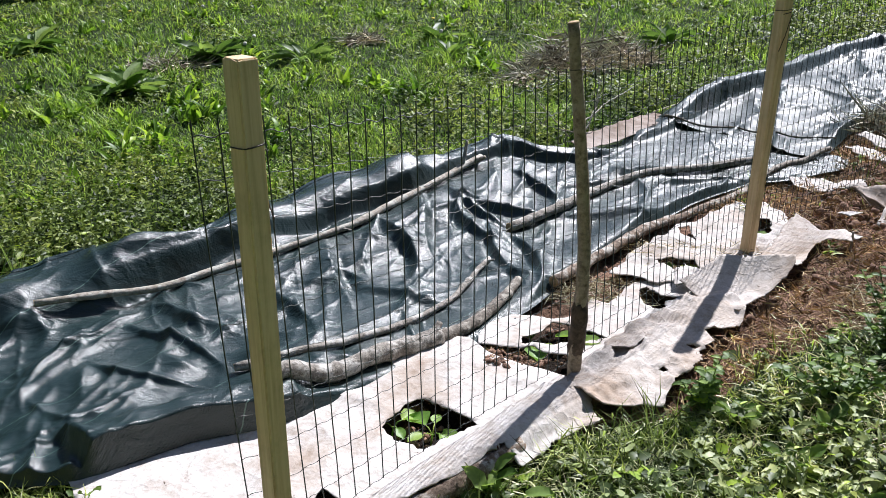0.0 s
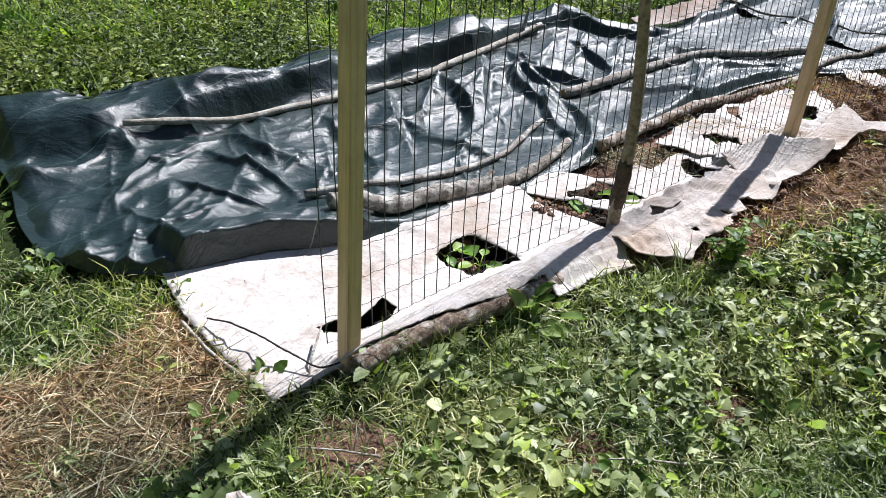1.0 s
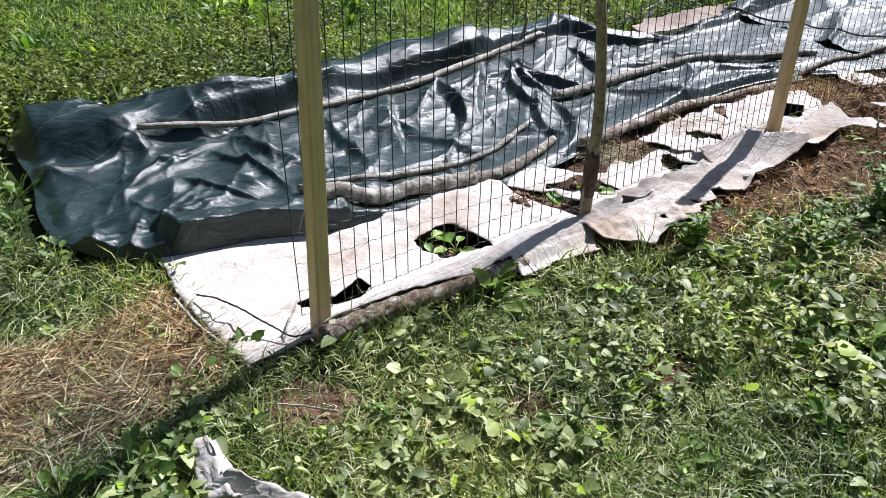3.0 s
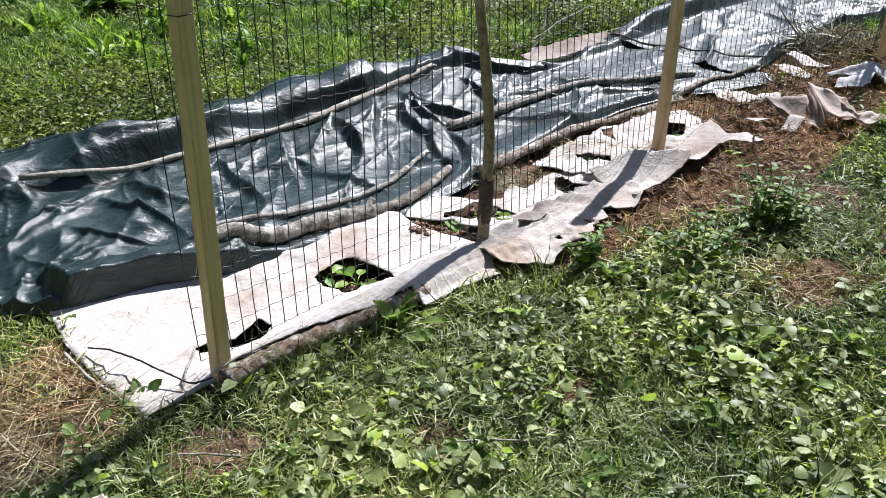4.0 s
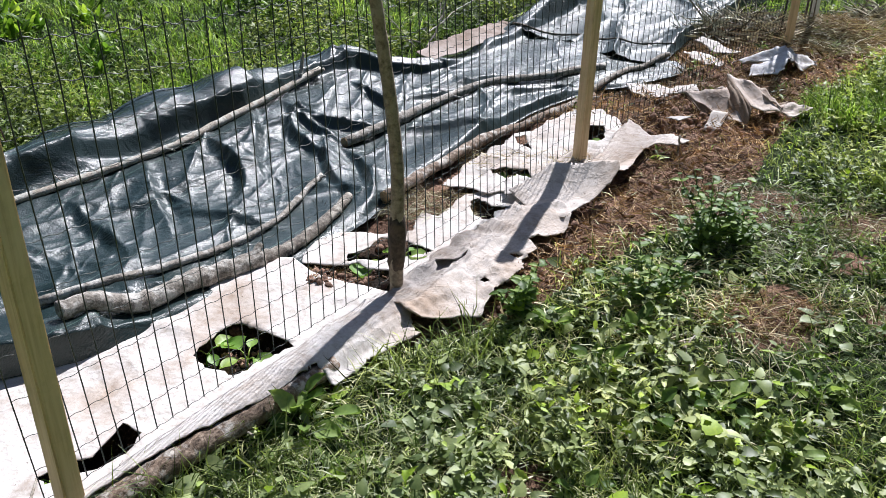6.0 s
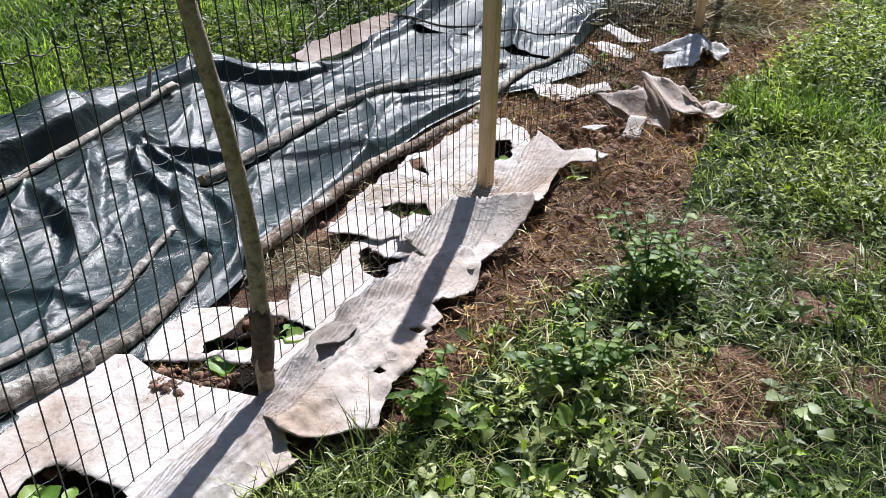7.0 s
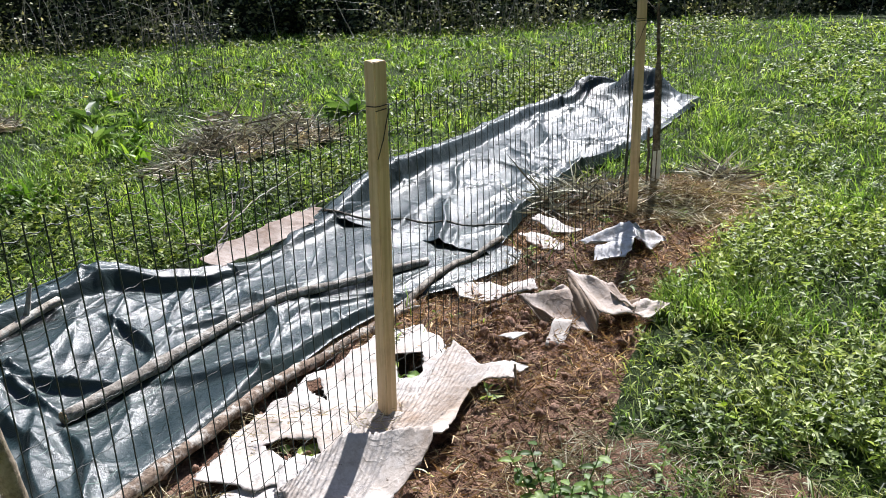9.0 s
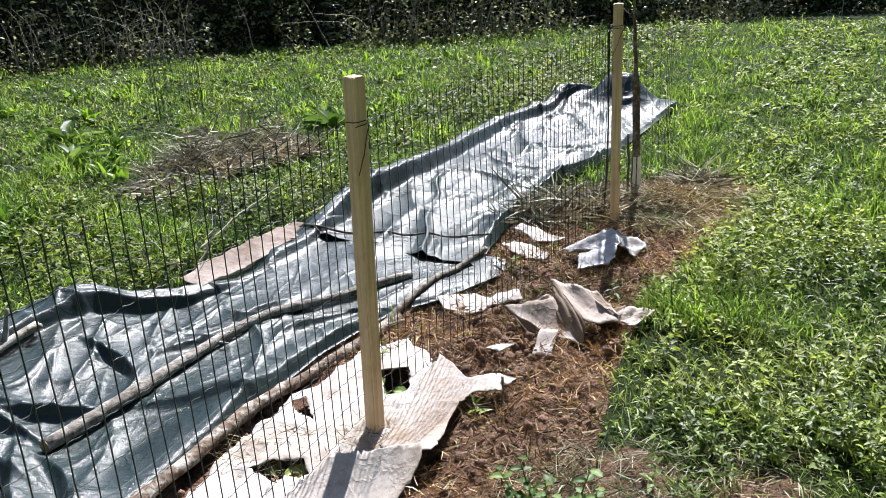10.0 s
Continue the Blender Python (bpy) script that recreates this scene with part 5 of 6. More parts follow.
# finer grass among the low leaves near the path
x, y, r = fan(250000, 0.55, 8.5, rng)
patch = 0.5 + 0.5 * wave_noise(x, y, 3.0, 96)
keep = (rng.uniform(0, 1, len(x)) < growth(x, y) * np.clip(0.25 + 0.9 * patch, 0, 1)) & ((bed_uv(x, y)[1] < 0.1) | (bed_uv(x, y)[0] < -0.1))
x, y, r = x[keep], y[keep], r[keep]
n = len(x)
ln = rng.uniform(0.02, 0.085, n) * (0.6 + 0.8 * (0.5 + 0.5 * wave_noise(x, y, 7, 97, 2))) * (1 + 1.4 * zones(x, y)[1] * (bed_uv(x, y)[0] > 2.2))
stuff("turf", [strew(BLADE_V, BLADE_T, np.stack([x, y, ground_z(x, y) - 0.003], -1), rng.normal(2.2, 1.4, n), rng.uniform(0.0, 1.15, n), rng.normal(0, 0.7, n),
                     np.stack([rng.uniform(0.002, 0.0042, n) * (1 + 0.15 * r), ln, ln * rng.uniform(0.5, 2.5, n)], -1))], TURF, "short trodden turf in front of the bed", "grass")

# trodden, half-dry grass lying flat
x, y, r = fan(110000, 0.55, 5.5, rng)
patch = 0.5 + 0.5 * wave_noise(x + 3.1, y, 2.6, 89)
keep = (rng.uniform(0, 1, len(x)) < growth(x, y) * np.clip(2.2 * patch - 0.5, 0.15, 1)) & ((bed_uv(x, y)[1] < 0.1) | (bed_uv(x, y)[0] < -0.1))
x, y, r = x[keep], y[keep], r[keep]
n = len(x)
ln = rng.uniform(0.02, 0.09, n)
stuff("trodden_grass", [strew(BLADE_V, BLADE_T, np.stack([x, y, ground_z(x, y) + rng.uniform(0.002, 0.035, n)], -1), rng.uniform(0, 6.283, n), rng.normal(0.1, 0.25, n), rng.normal(0, 0.6, n),
                              np.stack([rng.uniform(0.0016, 0.0036, n) * (1 + 0.12 * r), ln, ln * rng.uniform(0.3, 1.2, n)], -1))], PALE_GRASS, "pale flattened grass trodden beside the bed", "grass")

# fans of longer grass here and there in the turf
tufts = [(1.42, 1.12), (1.3, 1.25), (1.55, 1.35), (1.62, 1.15), (2.3, 2.45), (2.15, 2.2), (-0.2, 1.62), (0.42, 2.02), (0.0, 1.72), (0.62, 2.15), (2.05, 1.75), (1.85, 1.5), (1.1, 1.1), (2.5, 2.9), (2.9, 3.4), (3.3, 4.0)]
tx, ty = (np.repeat([p[k] for p in tufts], 95) for k in (0, 1))
n = len(tx)
tx, ty = tx + rng.normal(0, 0.055, n), ty + rng.normal(0, 0.055, n)
ln = rng.uniform(0.07, 0.20, n)
stuff("grass_tufts", [strew(BLADE_V, BLADE_T, np.stack([tx, ty, ground_z(tx, ty)], -1), rng.uniform(0, 6.283, n), rng.uniform(0.25, 1.35, n), rng.normal(0, 0.6, n), np.stack([rng.uniform(0.0025, 0.005, n), ln, ln * rng.uniform(0.8, 2.4, n)], -1))],
      TURF, "tufts of longer arching grass in the turf", "grass")

# meadow on the other side of the path
n = 52000
rr = 9.0 * np.sqrt(rng.uniform(0, 1, n))
aa = rng.uniform(1.45, 2 * math.pi - 1.45, n)
rr[:1500], aa[:1500] = 0.7 * np.sqrt(rng.uniform(0, 1, 1500)), rng.uniform(0, 6.283, 1500)
x, y = VEG_EYE[0] + rr * np.sin(aa), VEG_EYE[1] + rr * np.cos(aa)
ln = rng.uniform(0.05, 0.14, n)
stuff("rear_grass", [strew(BLADE_V, BLADE_T, np.stack([x, y, ground_z(x, y)], -1), rng.uniform(0, 6.283, n), rng.uniform(0.1, 1.2, n), rng.normal(0, 0.5, n), np.stack([rng.uniform(0.010, 0.024, n), ln, ln], -1))],
      GRASS, "meadow grass around the path", "grass")

# rosettes of broad meadow leaves, dock and plantain
k = 1100
cx, cy, cr = fan(k, 3.8, 18.5, rng, 1.1)
cu, cv = bed_uv(cx, cy)
ok = (growth(cx, cy) > 0.9) & (cy < hedge_line(cx)) & (wave_noise(cx, cy, 1.5, 88, 2) > -0.25) & (cv > 2.9)
per = 15
cx, cy, cr = np.repeat(cx[ok], per), np.repeat(cy[ok], per), np.repeat(cr[ok], per)
grow = np.repeat(rng.uniform(0.55, 1.15, int(ok.sum())), per)
n = len(cx)
pos = np.stack([cx + rng.normal(0, 0.035, n), cy + rng.normal(0, 0.035, n), np.full(n, 0.005)], -1)
ln = rng.uniform(0.08, 0.19, n) * grow
stuff("meadow_rosettes", [strew(LEAF_V, LEAF_T, pos, rng.uniform(0, 6.283, n), rng.uniform(0.25, 1.35, n), rng.normal(0, 0.4, n), np.stack([ln * rng.uniform(0.13, 0.24, n) * (1 + 0.03 * cr), ln, ln * rng.uniform(0.8, 2.4, n)], -1))],
      MEADOW_LEAF, "bright green rosettes of broad meadow leaves", "weeds", True)


# low broad leaves in front of the bed, a few to each plant
def leaf_template(rows, fold=0.16, droop=0.28):
    """An ovate leaf, creased along its midrib, with a notched edge."""
    vs, ts = [], []
    for y0, w0 in rows:
        z0 = -droop * y0 * y0
        vs += [(-w0, y0 - 0.04 * (w0 > 0.3), z0 + fold * w0), (0, y0, z0), (w0, y0 - 0.04 * (w0 > 0.3), z0 + fold * w0)]
    for q in range(len(rows) - 1):
        a = 3 * q
        ts += [(a, a + 1, a + 4), (a, a + 4, a + 3), (a + 1, a + 2, a + 5), (a + 1, a + 5, a + 4)]
    return np.array(vs, float), np.array(ts)


HEART_V, HEART_T = leaf_template([(0.0, 0.22), (0.10, 0.46), (0.27, 0.47), (0.34, 0.53), (0.52, 0.42), (0.58, 0.46), (0.76, 0.25), (0.81, 0.28), (1.0, 0.03)])


def low_plants(count, r1, leaves, seed, sizes, name, label, mat, chance, rise):
    g = np.random.default_rng(seed)
    px, py, pr = fan(count, 0.55, r1, g)
    ok = g.uniform(0, 1, count) < growth(px, py) * chance(px, py)
    px, py = px[ok], py[ok]
    m = len(px)
    big = g.uniform(0.6, 1.25, m)
    top = g.uniform(*rise, m)
    pz = ground_z(px, py)
    chunks = []
    turn0 = g.uniform(0, 6.283, m)
    for q in range(leaves):
        yaw = turn0 + q * 2.4 + g.normal(0, 0.4, m)
        out = g.uniform(0.006, 0.05, m) * big
        h = top * g.uniform(0.25, 1.0, m)
        s = g.uniform(*sizes, m) * big * np.where(g.uniform(0, 1, m) < 0.12, 1.12, 1.0)
        at = np.stack([px + out * np.cos(yaw), py + out * np.sin(yaw), pz + h], -1)
        size = np.stack([s * g.uniform(0.62, 0.92, m), s, s * g.uniform(0.4, 1.6, m)], -1)
        chunks.append(strew(HEART_V, HEART_T, at, yaw, g.normal(0.12, 0.34, m), g.normal(0, 0.34, m), size))
        stalk = np.stack([np.full(m, 0.0016), np.hypot(out, h) + 0.002, np.zeros(m)], -1)
        chunks.append(strew(BLADE_V, BLADE_T, np.stack([px, py, pz], -1), yaw, np.arctan2(h, out), g.uniform(0, 3, m), stalk))
    return stuff(name, chunks, mat, label, "weeds", True)


def low_chance(x, y):
    low, herb = zones(x, y)
    clumped = np.clip(0.55 + 0.9 * wave_noise(x, y, 8.0, 87, 2), 0.08, 1)
    return low * clumped * np.where(0.5 + 0.5 * wave_noise(x, y, 3.0, 96) < 0.55, 0.75, 0.2)


low_plants(8600, 5.0, 6, 107, (0.022, 0.050), "low_leaves", "low broad-leaved weeds carpeting the meadow", CLOVER, low_chance, (0.012, 0.075))


# upright herbs with leaf pairs up the stem
def herbs(count, r0, r1, tv, tt, leaf_scale, high, seed, levels, name, label, mat, side=0, wide=(0.3, 0.68)):
    g = np.random.default_rng(seed)
    x, y, r = fan(count, r0, r1, g)
    low, herb = zones(x, y)
    keep = (g.uniform(0, 1, count) < growth(x, y) * herb) & (y < hedge_line(x) + 0.2)
    if side:
        keep &= (bed_uv(x, y)[1] * side > 0.3 * side)
    x, y, r, herb = x[keep], y[keep], r[keep], herb[keep]
    m = len(x)
    h = high * (0.45 + 0.75 * herb) * g.uniform(0.5, 1.25, m)
    base = np.stack([x, y, ground_z(x, y)], -1)
    leanx, leany = g.normal(0, 0.25, m) * h, g.normal(0, 0.25, m) * h
    chunks = []
    yaw0 = g.uniform(0, 6.283, m)
    for k in range(levels):
        f = (k + 1) / levels
        for side in (0, math.pi):
            p = base + np.stack([leanx * f, leany * f, h * f], -1)
            s = leaf_scale * (1.15 - 0.55 * f) * g.uniform(0.65, 1.25, m) * (1 + 0.13 * np.clip(r - 3, 0, 14))
            size = np.stack([s * g.uniform(*wide, m), s, s * g.uniform(0.4, 2.2, m)], -1)
            chunks.append(strew(tv, tt, p, yaw0 + side + k * 1.57 + g.normal(0, 0.4, m), g.normal(0.05 + 0.25 * f, 0.36, m), g.normal(0, 0.40, m), size))
    stem = np.stack([np.full(m, 0.0022), h, np.zeros(m)], -1)
    chunks.append(strew(BLADE_V, BLADE_T, base, np.arctan2(leany, leanx), np.arctan2(h, np.hypot(leanx, leany)), g.uniform(0, 3, m), stem))
    return stuff(name, chunks, mat, label, "weeds")


herbs(6500, 0.7, 4.6, TOOTH_V, TOOTH_T, 0.046, 0.125, 102, 4, "herbs", "leafy green weeds growing thickly beside the bed", CLOVER)
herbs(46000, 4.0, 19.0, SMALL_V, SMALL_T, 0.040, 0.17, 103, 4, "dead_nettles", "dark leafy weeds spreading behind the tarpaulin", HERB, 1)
herbs(40000, 2.6, 19.0, SMALL_V, SMALL_T, 0.044, 0.16, 104, 5, "nettles", "dense bright green nettles spreading over the meadow", NETTLE, -1, (0.24, 0.52))

# loose dry stalks over the soil, the straw patch and the mulch
def stalks(count, poly, lens, widths, seed, lift_sd=0.16, zoff=0.004, height=None, free=False):
    g = np.random.default_rng(seed)
    p = np.array(poly)
    lo, hi = p.min(0), p.max(0)
    x, y = g.uniform(lo[0], hi[0], count), g.uniform(lo[1], hi[1], count)
    k = inside(poly, x, y) & (free | ~inside(CARD_FIELD, x, y))
    x, y = x[k], y[k]
    m = len(x)
    z = ground_z(x, y) + zoff + g.uniform(0, 0.012, m)
    if height is not None:
        z = z + height(x, y) * g.uniform(0.0, 1.0, m) ** 0.7
    L = g.uniform(*lens, m)
    size = np.stack([g.uniform(*widths, m), L, L * 0.4], -1)
    return strew(BLADE_V, BLADE_T, np.stack([x, y, z], -1), g.uniform(0, 6.283, m), g.normal(0.06, lift_sd, m), g.uniform(0, 3, m), size)


def hump(cx, cy, rx, ry, h):
    return lambda x, y: h * np.exp(-((x - cx) / rx) ** 2 - ((y - cy) / ry) ** 2)


def ring(cx, cy, rx, ry, k=14, seed=0):
    g = np.random.default_rng(seed)
    return [(cx + rx * math.cos(a) * q, cy + ry * math.sin(a) * q) for a, q in zip(np.linspace(0, 6.283, k, endpoint=False), g.uniform(0.75, 1.1, k))]


stuff("straw", [stalks(5600, STRAW_PATCH, (0.03, 0.20), (0.0014, 0.0035), 111), stalks(3600, ring(-1.15, 1.05, 0.55, 0.4), (0.03, 0.16), (0.0014, 0.0035), 117), stalks(2600, ring(2.0, 2.75, 0.55, 0.35), (0.03, 0.13), (0.0016, 0.0034), 141, 0.3, 0.01), stalks(900, ring(1.5, 2.15, 0.5, 0.35), (0.03, 0.13), (0.0014, 0.003), 142, 0.3, 0.02), stalks(1500, [(-0.5, 0.8), (1.6, 0.8), (2.6, 2.4), (1.6, 2.6), (0.6, 2.1), (-0.3, 1.6)], (0.04, 0.16), (0.0012, 0.0028), 131, 0.2, 0.015),
                stalks(6500, ring(3.75, 5.0, 0.55, 0.40), (0.06, 0.22), (0.0025, 0.006), 112, 0.18, 0.012),
                stalks(420, ring(1.12, 3.38, 0.30, 0.16), (0.03, 0.13), (0.0012, 0.003), 143, 0.25, 0.05, free=True), stalks(220, ring(1.38, 3.36, 0.16, 0.10), (0.02, 0.09), (0.0012, 0.0026), 144, 0.25, 0.05, free=True), stalks(900, ring(0.64, 3.08, 0.22, 0.14), (0.03, 0.12), (0.0016, 0.0034), 116, 0.2, 0.03, free=True),
                stalks(3600, SOIL_RUN, (0.03, 0.12), (0.0012, 0.0026), 113)], STRAW, "pale dry straw strewn over bare ground", "straw")
stuff("mulch", [stalks(76000, SOIL_RUN, (0.02, 0.08), (0.0014, 0.0042), 114, 0.5, 0.006), stalks(15000, SOIL_RUN, (0.03, 0.08), (0.004, 0.009), 134, 0.55), stalks(12000, STRAW_PATCH, (0.03, 0.12), (0.0018, 0.004), 115, 0.3),
                stalks(2200, ring(1.58, 2.15, 0.24, 0.15), (0.015, 0.06), (0.001, 0.003), 118, 0.3),
                stalks(3000, ring(3.45, 5.0, 0.4, 0.3), (0.03, 0.10), (0.002, 0.004), 119, 0.4, 0.02), stalks(420, ring(0.25, 2.6, 0.13, 0.08), (0.01, 0.05), (0.0014, 0.004), 132, 0.35, 0.045, free=True)], FIBRE, "brown fibrous mulch and rotted stalks", "mulch")


# crumbs of soil
def clods(count, poly, seed, sizes):
    g = np.random.default_rng(seed)
    ico = bmesh.new()
    bmesh.ops.create_icosphere(ico, subdivisions=1, radius=1.0)
    ico.verts.ensure_lookup_table()
    tv = np.array([v.co[:] for v in ico.verts]) * (1 + g.normal(0, 0.14, (len(ico.verts), 1)))
    tt = np.array([[v.index for v in f.verts] for f in ico.faces])
    ico.free()
    p = np.array(poly)
    lo, hi = p.min(0), p.max(0)
    x, y = g.uniform(lo[0], hi[0], count), g.uniform(lo[1], hi[1], count)
    k = inside(poly, x, y)
    x, y = x[k], y[k]
    m = len(x)
    s = sizes[0] * (sizes[1] / sizes[0]) ** g.uniform(0, 1, m) ** 2
    return strew(tv, tt, np.stack([x, y, ground_z(x, y) + s * 0.3], -1), g.uniform(0, 6.28, m), g.uniform(-1, 1, m), g.uniform(0, 6, m), np.stack([s, s * g.uniform(0.6, 1.4, m), s * g.uniform(0.5, 0.9, m)], -1))


def raised(chunk, dz):
    return chunk[0] + np.array([0, 0, dz]), chunk[1]


stuff("soil_crumbs", [clods(9000, SOIL_RUN, 121, (0.003, 0.022)), clods(260, ring(2.02, 3.85, 0.18, 0.2), 122, (0.008, 0.03))] +
      [clods(150, h, 123 + k, (0.004, 0.014)) for k, h in enumerate(HOLES.values())] + [clods(200, ring(1.55, 2.15, 0.2, 0.12), 133, (0.004, 0.018)), raised(clods(180, ring(1.06, 3.22, 0.12, 0.07), 135, (0.003, 0.012)), 0.055), raised(clods(260, ring(0.26, 2.58, 0.12, 0.07), 136, (0.004, 0.016)), 0.05)],
      CLOD, "dark crumbly clods of soil on the bed", "soil")


# ---- seedlings, docks and weeds as single plants ----
def leaf_mesh(name, long, wide, mat, curl=0.2, lobes=0.0, seed=0, cup=0.12):
    g = np.random.default_rng(seed)
    rows, vs = 9, []
    for i in range(rows):
        f = i / (rows - 1)
        half = wide * 0.5 * math.sin(math.pi * min(1, f * 0.94 + 0.06)) ** 0.75 * (1 + lobes * math.cos(f * 16))
        for j in range(5):
            c = (j - 2) / 2
            vs.append((c * half, f * long, -curl * long * f * f + cup * wide * c * c + 0.02 * long * g.normal(0, 0.4)))
    ts = []
    for i in range(rows - 1):
        for j in range(4):
            p = i * 5 + j
            ts += [(p, p + 1, p + 6), (p, p + 6, p + 5)]
    return fast_mesh(name, vs, ts, mat, True)


SEED_LEAF = leaf_mesh("seed_leaf", 0.055, 0.042, SQUASH, 0.25, 0.0, 1)
TRUE_LEAF = leaf_mesh("true_leaf", 0.075, 0.078, SQUASH, 0.3, 0.07, 2, 0.2)


def seedling(x, y, size, seed, leaves=4, label="young squash seedling in a planting hole"):
    g = np.random.default_rng(seed)
    z0 = float(ground_z(x, y))
    ob = thing("seedling", label, "seedling", "squash seedlings", (x, y, z0))
    h = 0.05 * size
    part("stem", tube("stem", [(0, 0, -0.005), (0.004, 0.002, h * 0.5), (0.008, 0, h)], [0.0035, 0.003, 0.0025], SQUASH, 6), SQUASH, ob)
    for k in range(leaves):
        a = k * 1.7 + g.uniform(0, 0.8) + seed
        d = Vector((math.cos(a), math.sin(a), 0)) * 0.035 * size
        top = Vector((0.008, 0, h)) + d + Vector((0, 0, 0.015 * size))
        part("leaf_stalk", tube("leaf_stalk", [(0.008, 0, h * 0.9), tuple(Vector((0.008, 0, h)) + d * 0.5 + Vector((0, 0, 0.012))), tuple(top)], [0.0022, 0.002, 0.0016], SQUASH, 5), SQUASH, ob)
        lf = part("leaf", SEED_LEAF if k % 2 else TRUE_LEAF, SQUASH, ob)
        lf.matrix_local = Matrix.Translation(top) @ Matrix.Rotation(a - math.pi / 2, 4, "Z") @ Matrix.Rotation(g.uniform(-0.1, 0.45), 4, "X") @ Matrix.Scale(size * g.uniform(0.8, 1.1), 4)
    return ob


seedling(-0.495, 1.785, 0.75, 1, 3)
seedling(-0.045, 2.205, 1.0, 2, 4)
seedling(-0.165, 2.255, 0.9, 3, 3, "yellowing squash seedling at the edge of its hole")
seedling(0.32, 2.69, 1.0, 4, 3)
seedling(0.475, 2.715, 0.9, 5, 3)
seedling(0.99, 3.28, 0.8, 6, 4)
seedling(1.05, 3.25, 0.7, 7, 3)
seedling(1.46, 3.68, 0.85, 8, 3)

DOCK_LEAF = leaf_mesh("dock_leaf", 0.25, 0.105, DOCK, 0.45, 0.03, 4, 0.25)
BROAD_LEAF = leaf_mesh("broad_leaf", 0.072, 0.05, DOCK, 0.35, 0.10, 5, 0.2)
FERN_LEAF = leaf_mesh("cut_leaf", 0.075, 0.05, DOCK, 0.25, 0.22, 6, 0.1)


def clump(name, x, y, size, leaf, count, label, seed, group, rise=(0.3, 1.2), stalk=0.03):
    g = np.random.default_rng(seed)
    ob = thing(name, label, "weed", group, (x, y, float(ground_z(x, y))))
    for k in range(count):
        a, e = k * 2.4 + g.uniform(-0.4, 0.4), g.uniform(*rise)
        d = Vector((math.cos(a) * math.cos(e), math.sin(a) * math.cos(e), math.sin(e)))
        s = size * g.uniform(0.65, 1.15)
        tip = d * stalk * s * g.uniform(0.7, 2.2)
        part("leaf_stalk", tube("leaf_stalk", [(0, 0, -0.004), tuple(tip * 0.5 + Vector((0, 0, 0.003))), tuple(tip)], [0.0024, 0.002, 0.0016], DOCK, 4), DOCK, ob)
        lf = part("leaf", leaf, DOCK, ob)
        lf.matrix_local = Matrix.Translation(tip) @ Matrix.Rotation(a - math.pi / 2, 4, "Z") @ Matrix.Rotation(e, 4, "X") @ Matrix.Rotation(g.normal(0, 0.4), 4, "Y") @ Matrix.Scale(s, 4)
    return ob


DOCKS = "dock clumps in the meadow"
for k, (dx, dy, ds, dn) in enumerate([(-2.58, 7.15, 1.25, 22), (-2.2, 8.6, 1.35, 24), (-4.5, 9.8, 1.3, 20), (-1.25, 8.4, 1.1, 18), (2.45, 8.7, 1.1, 16), (0.1, 9.5, 1.1, 16),
                                      (0.2, 8.5, 0.9, 12)]):
    clump("dock_plant", dx, dy, ds, DOCK_LEAF, dn * 2, "dark green dock clump with long arching leaves", 200 + k, DOCKS, (0.15, 1.05))
WEEDS = "broad-leaved weeds beside the bed"
for k, (wx, wy, ws, wn2) in enumerate([(0.12, 1.87, 1.0, 9), (0.10, 1.93, 0.9, 7), (1.22, 1.75, 0.75, 8), (0.88, 2.2, 0.7, 8), (1.12, 2.12, 0.75, 9), (1.02, 1.75, 0.75, 7), (0.75, 1.5, 0.6, 7), (-0.12, 1.3, 0.65, 8),
                                       (0.31, 1.28, 0.65, 7), (1.3, 1.55, 0.7, 8), (1.5, 1.75, 0.7, 7), (0.6, 1.2, 0.6, 7), (1.0, 1.35, 0.65, 8), (0.95, 1.95, 0.7, 8), (1.3, 2.3, 0.65, 7), (-0.62, 1.53, 0.7, 6)]):
    clump("leafy_weed", wx, wy, ws, BROAD_LEAF, int(wn2 * 1.7), "broad-leaved green weed growing from the turf", 230 + k, WEEDS, (0.1, 1.1), 0.045)
for k, (wx, wy, ws, wn2) in enumerate([(-0.71, 1.0, 0.62, 22), (-0.62, 1.12, 0.5, 18), (-0.85, 0.93, 0.6, 18), (-0.55, 0.88, 0.6, 18), (-1.4, 1.96, 0.5, 14), (-1.72, 2.05, 0.6, 14), (-0.98, 1.93, 0.4, 10), (-0.70, 1.36, 0.5, 12), (-1.86, 2.50, 0.6, 14), (-1.72, 2.24, 0.5, 12)]):
    clump("cut_leaved_weed", wx, wy, ws, FERN_LEAF, wn2, "fresh green cut-leaved weed at the straw's edge", 260 + k, "cut-leaved weeds", (0.2, 1.2), 0.07)


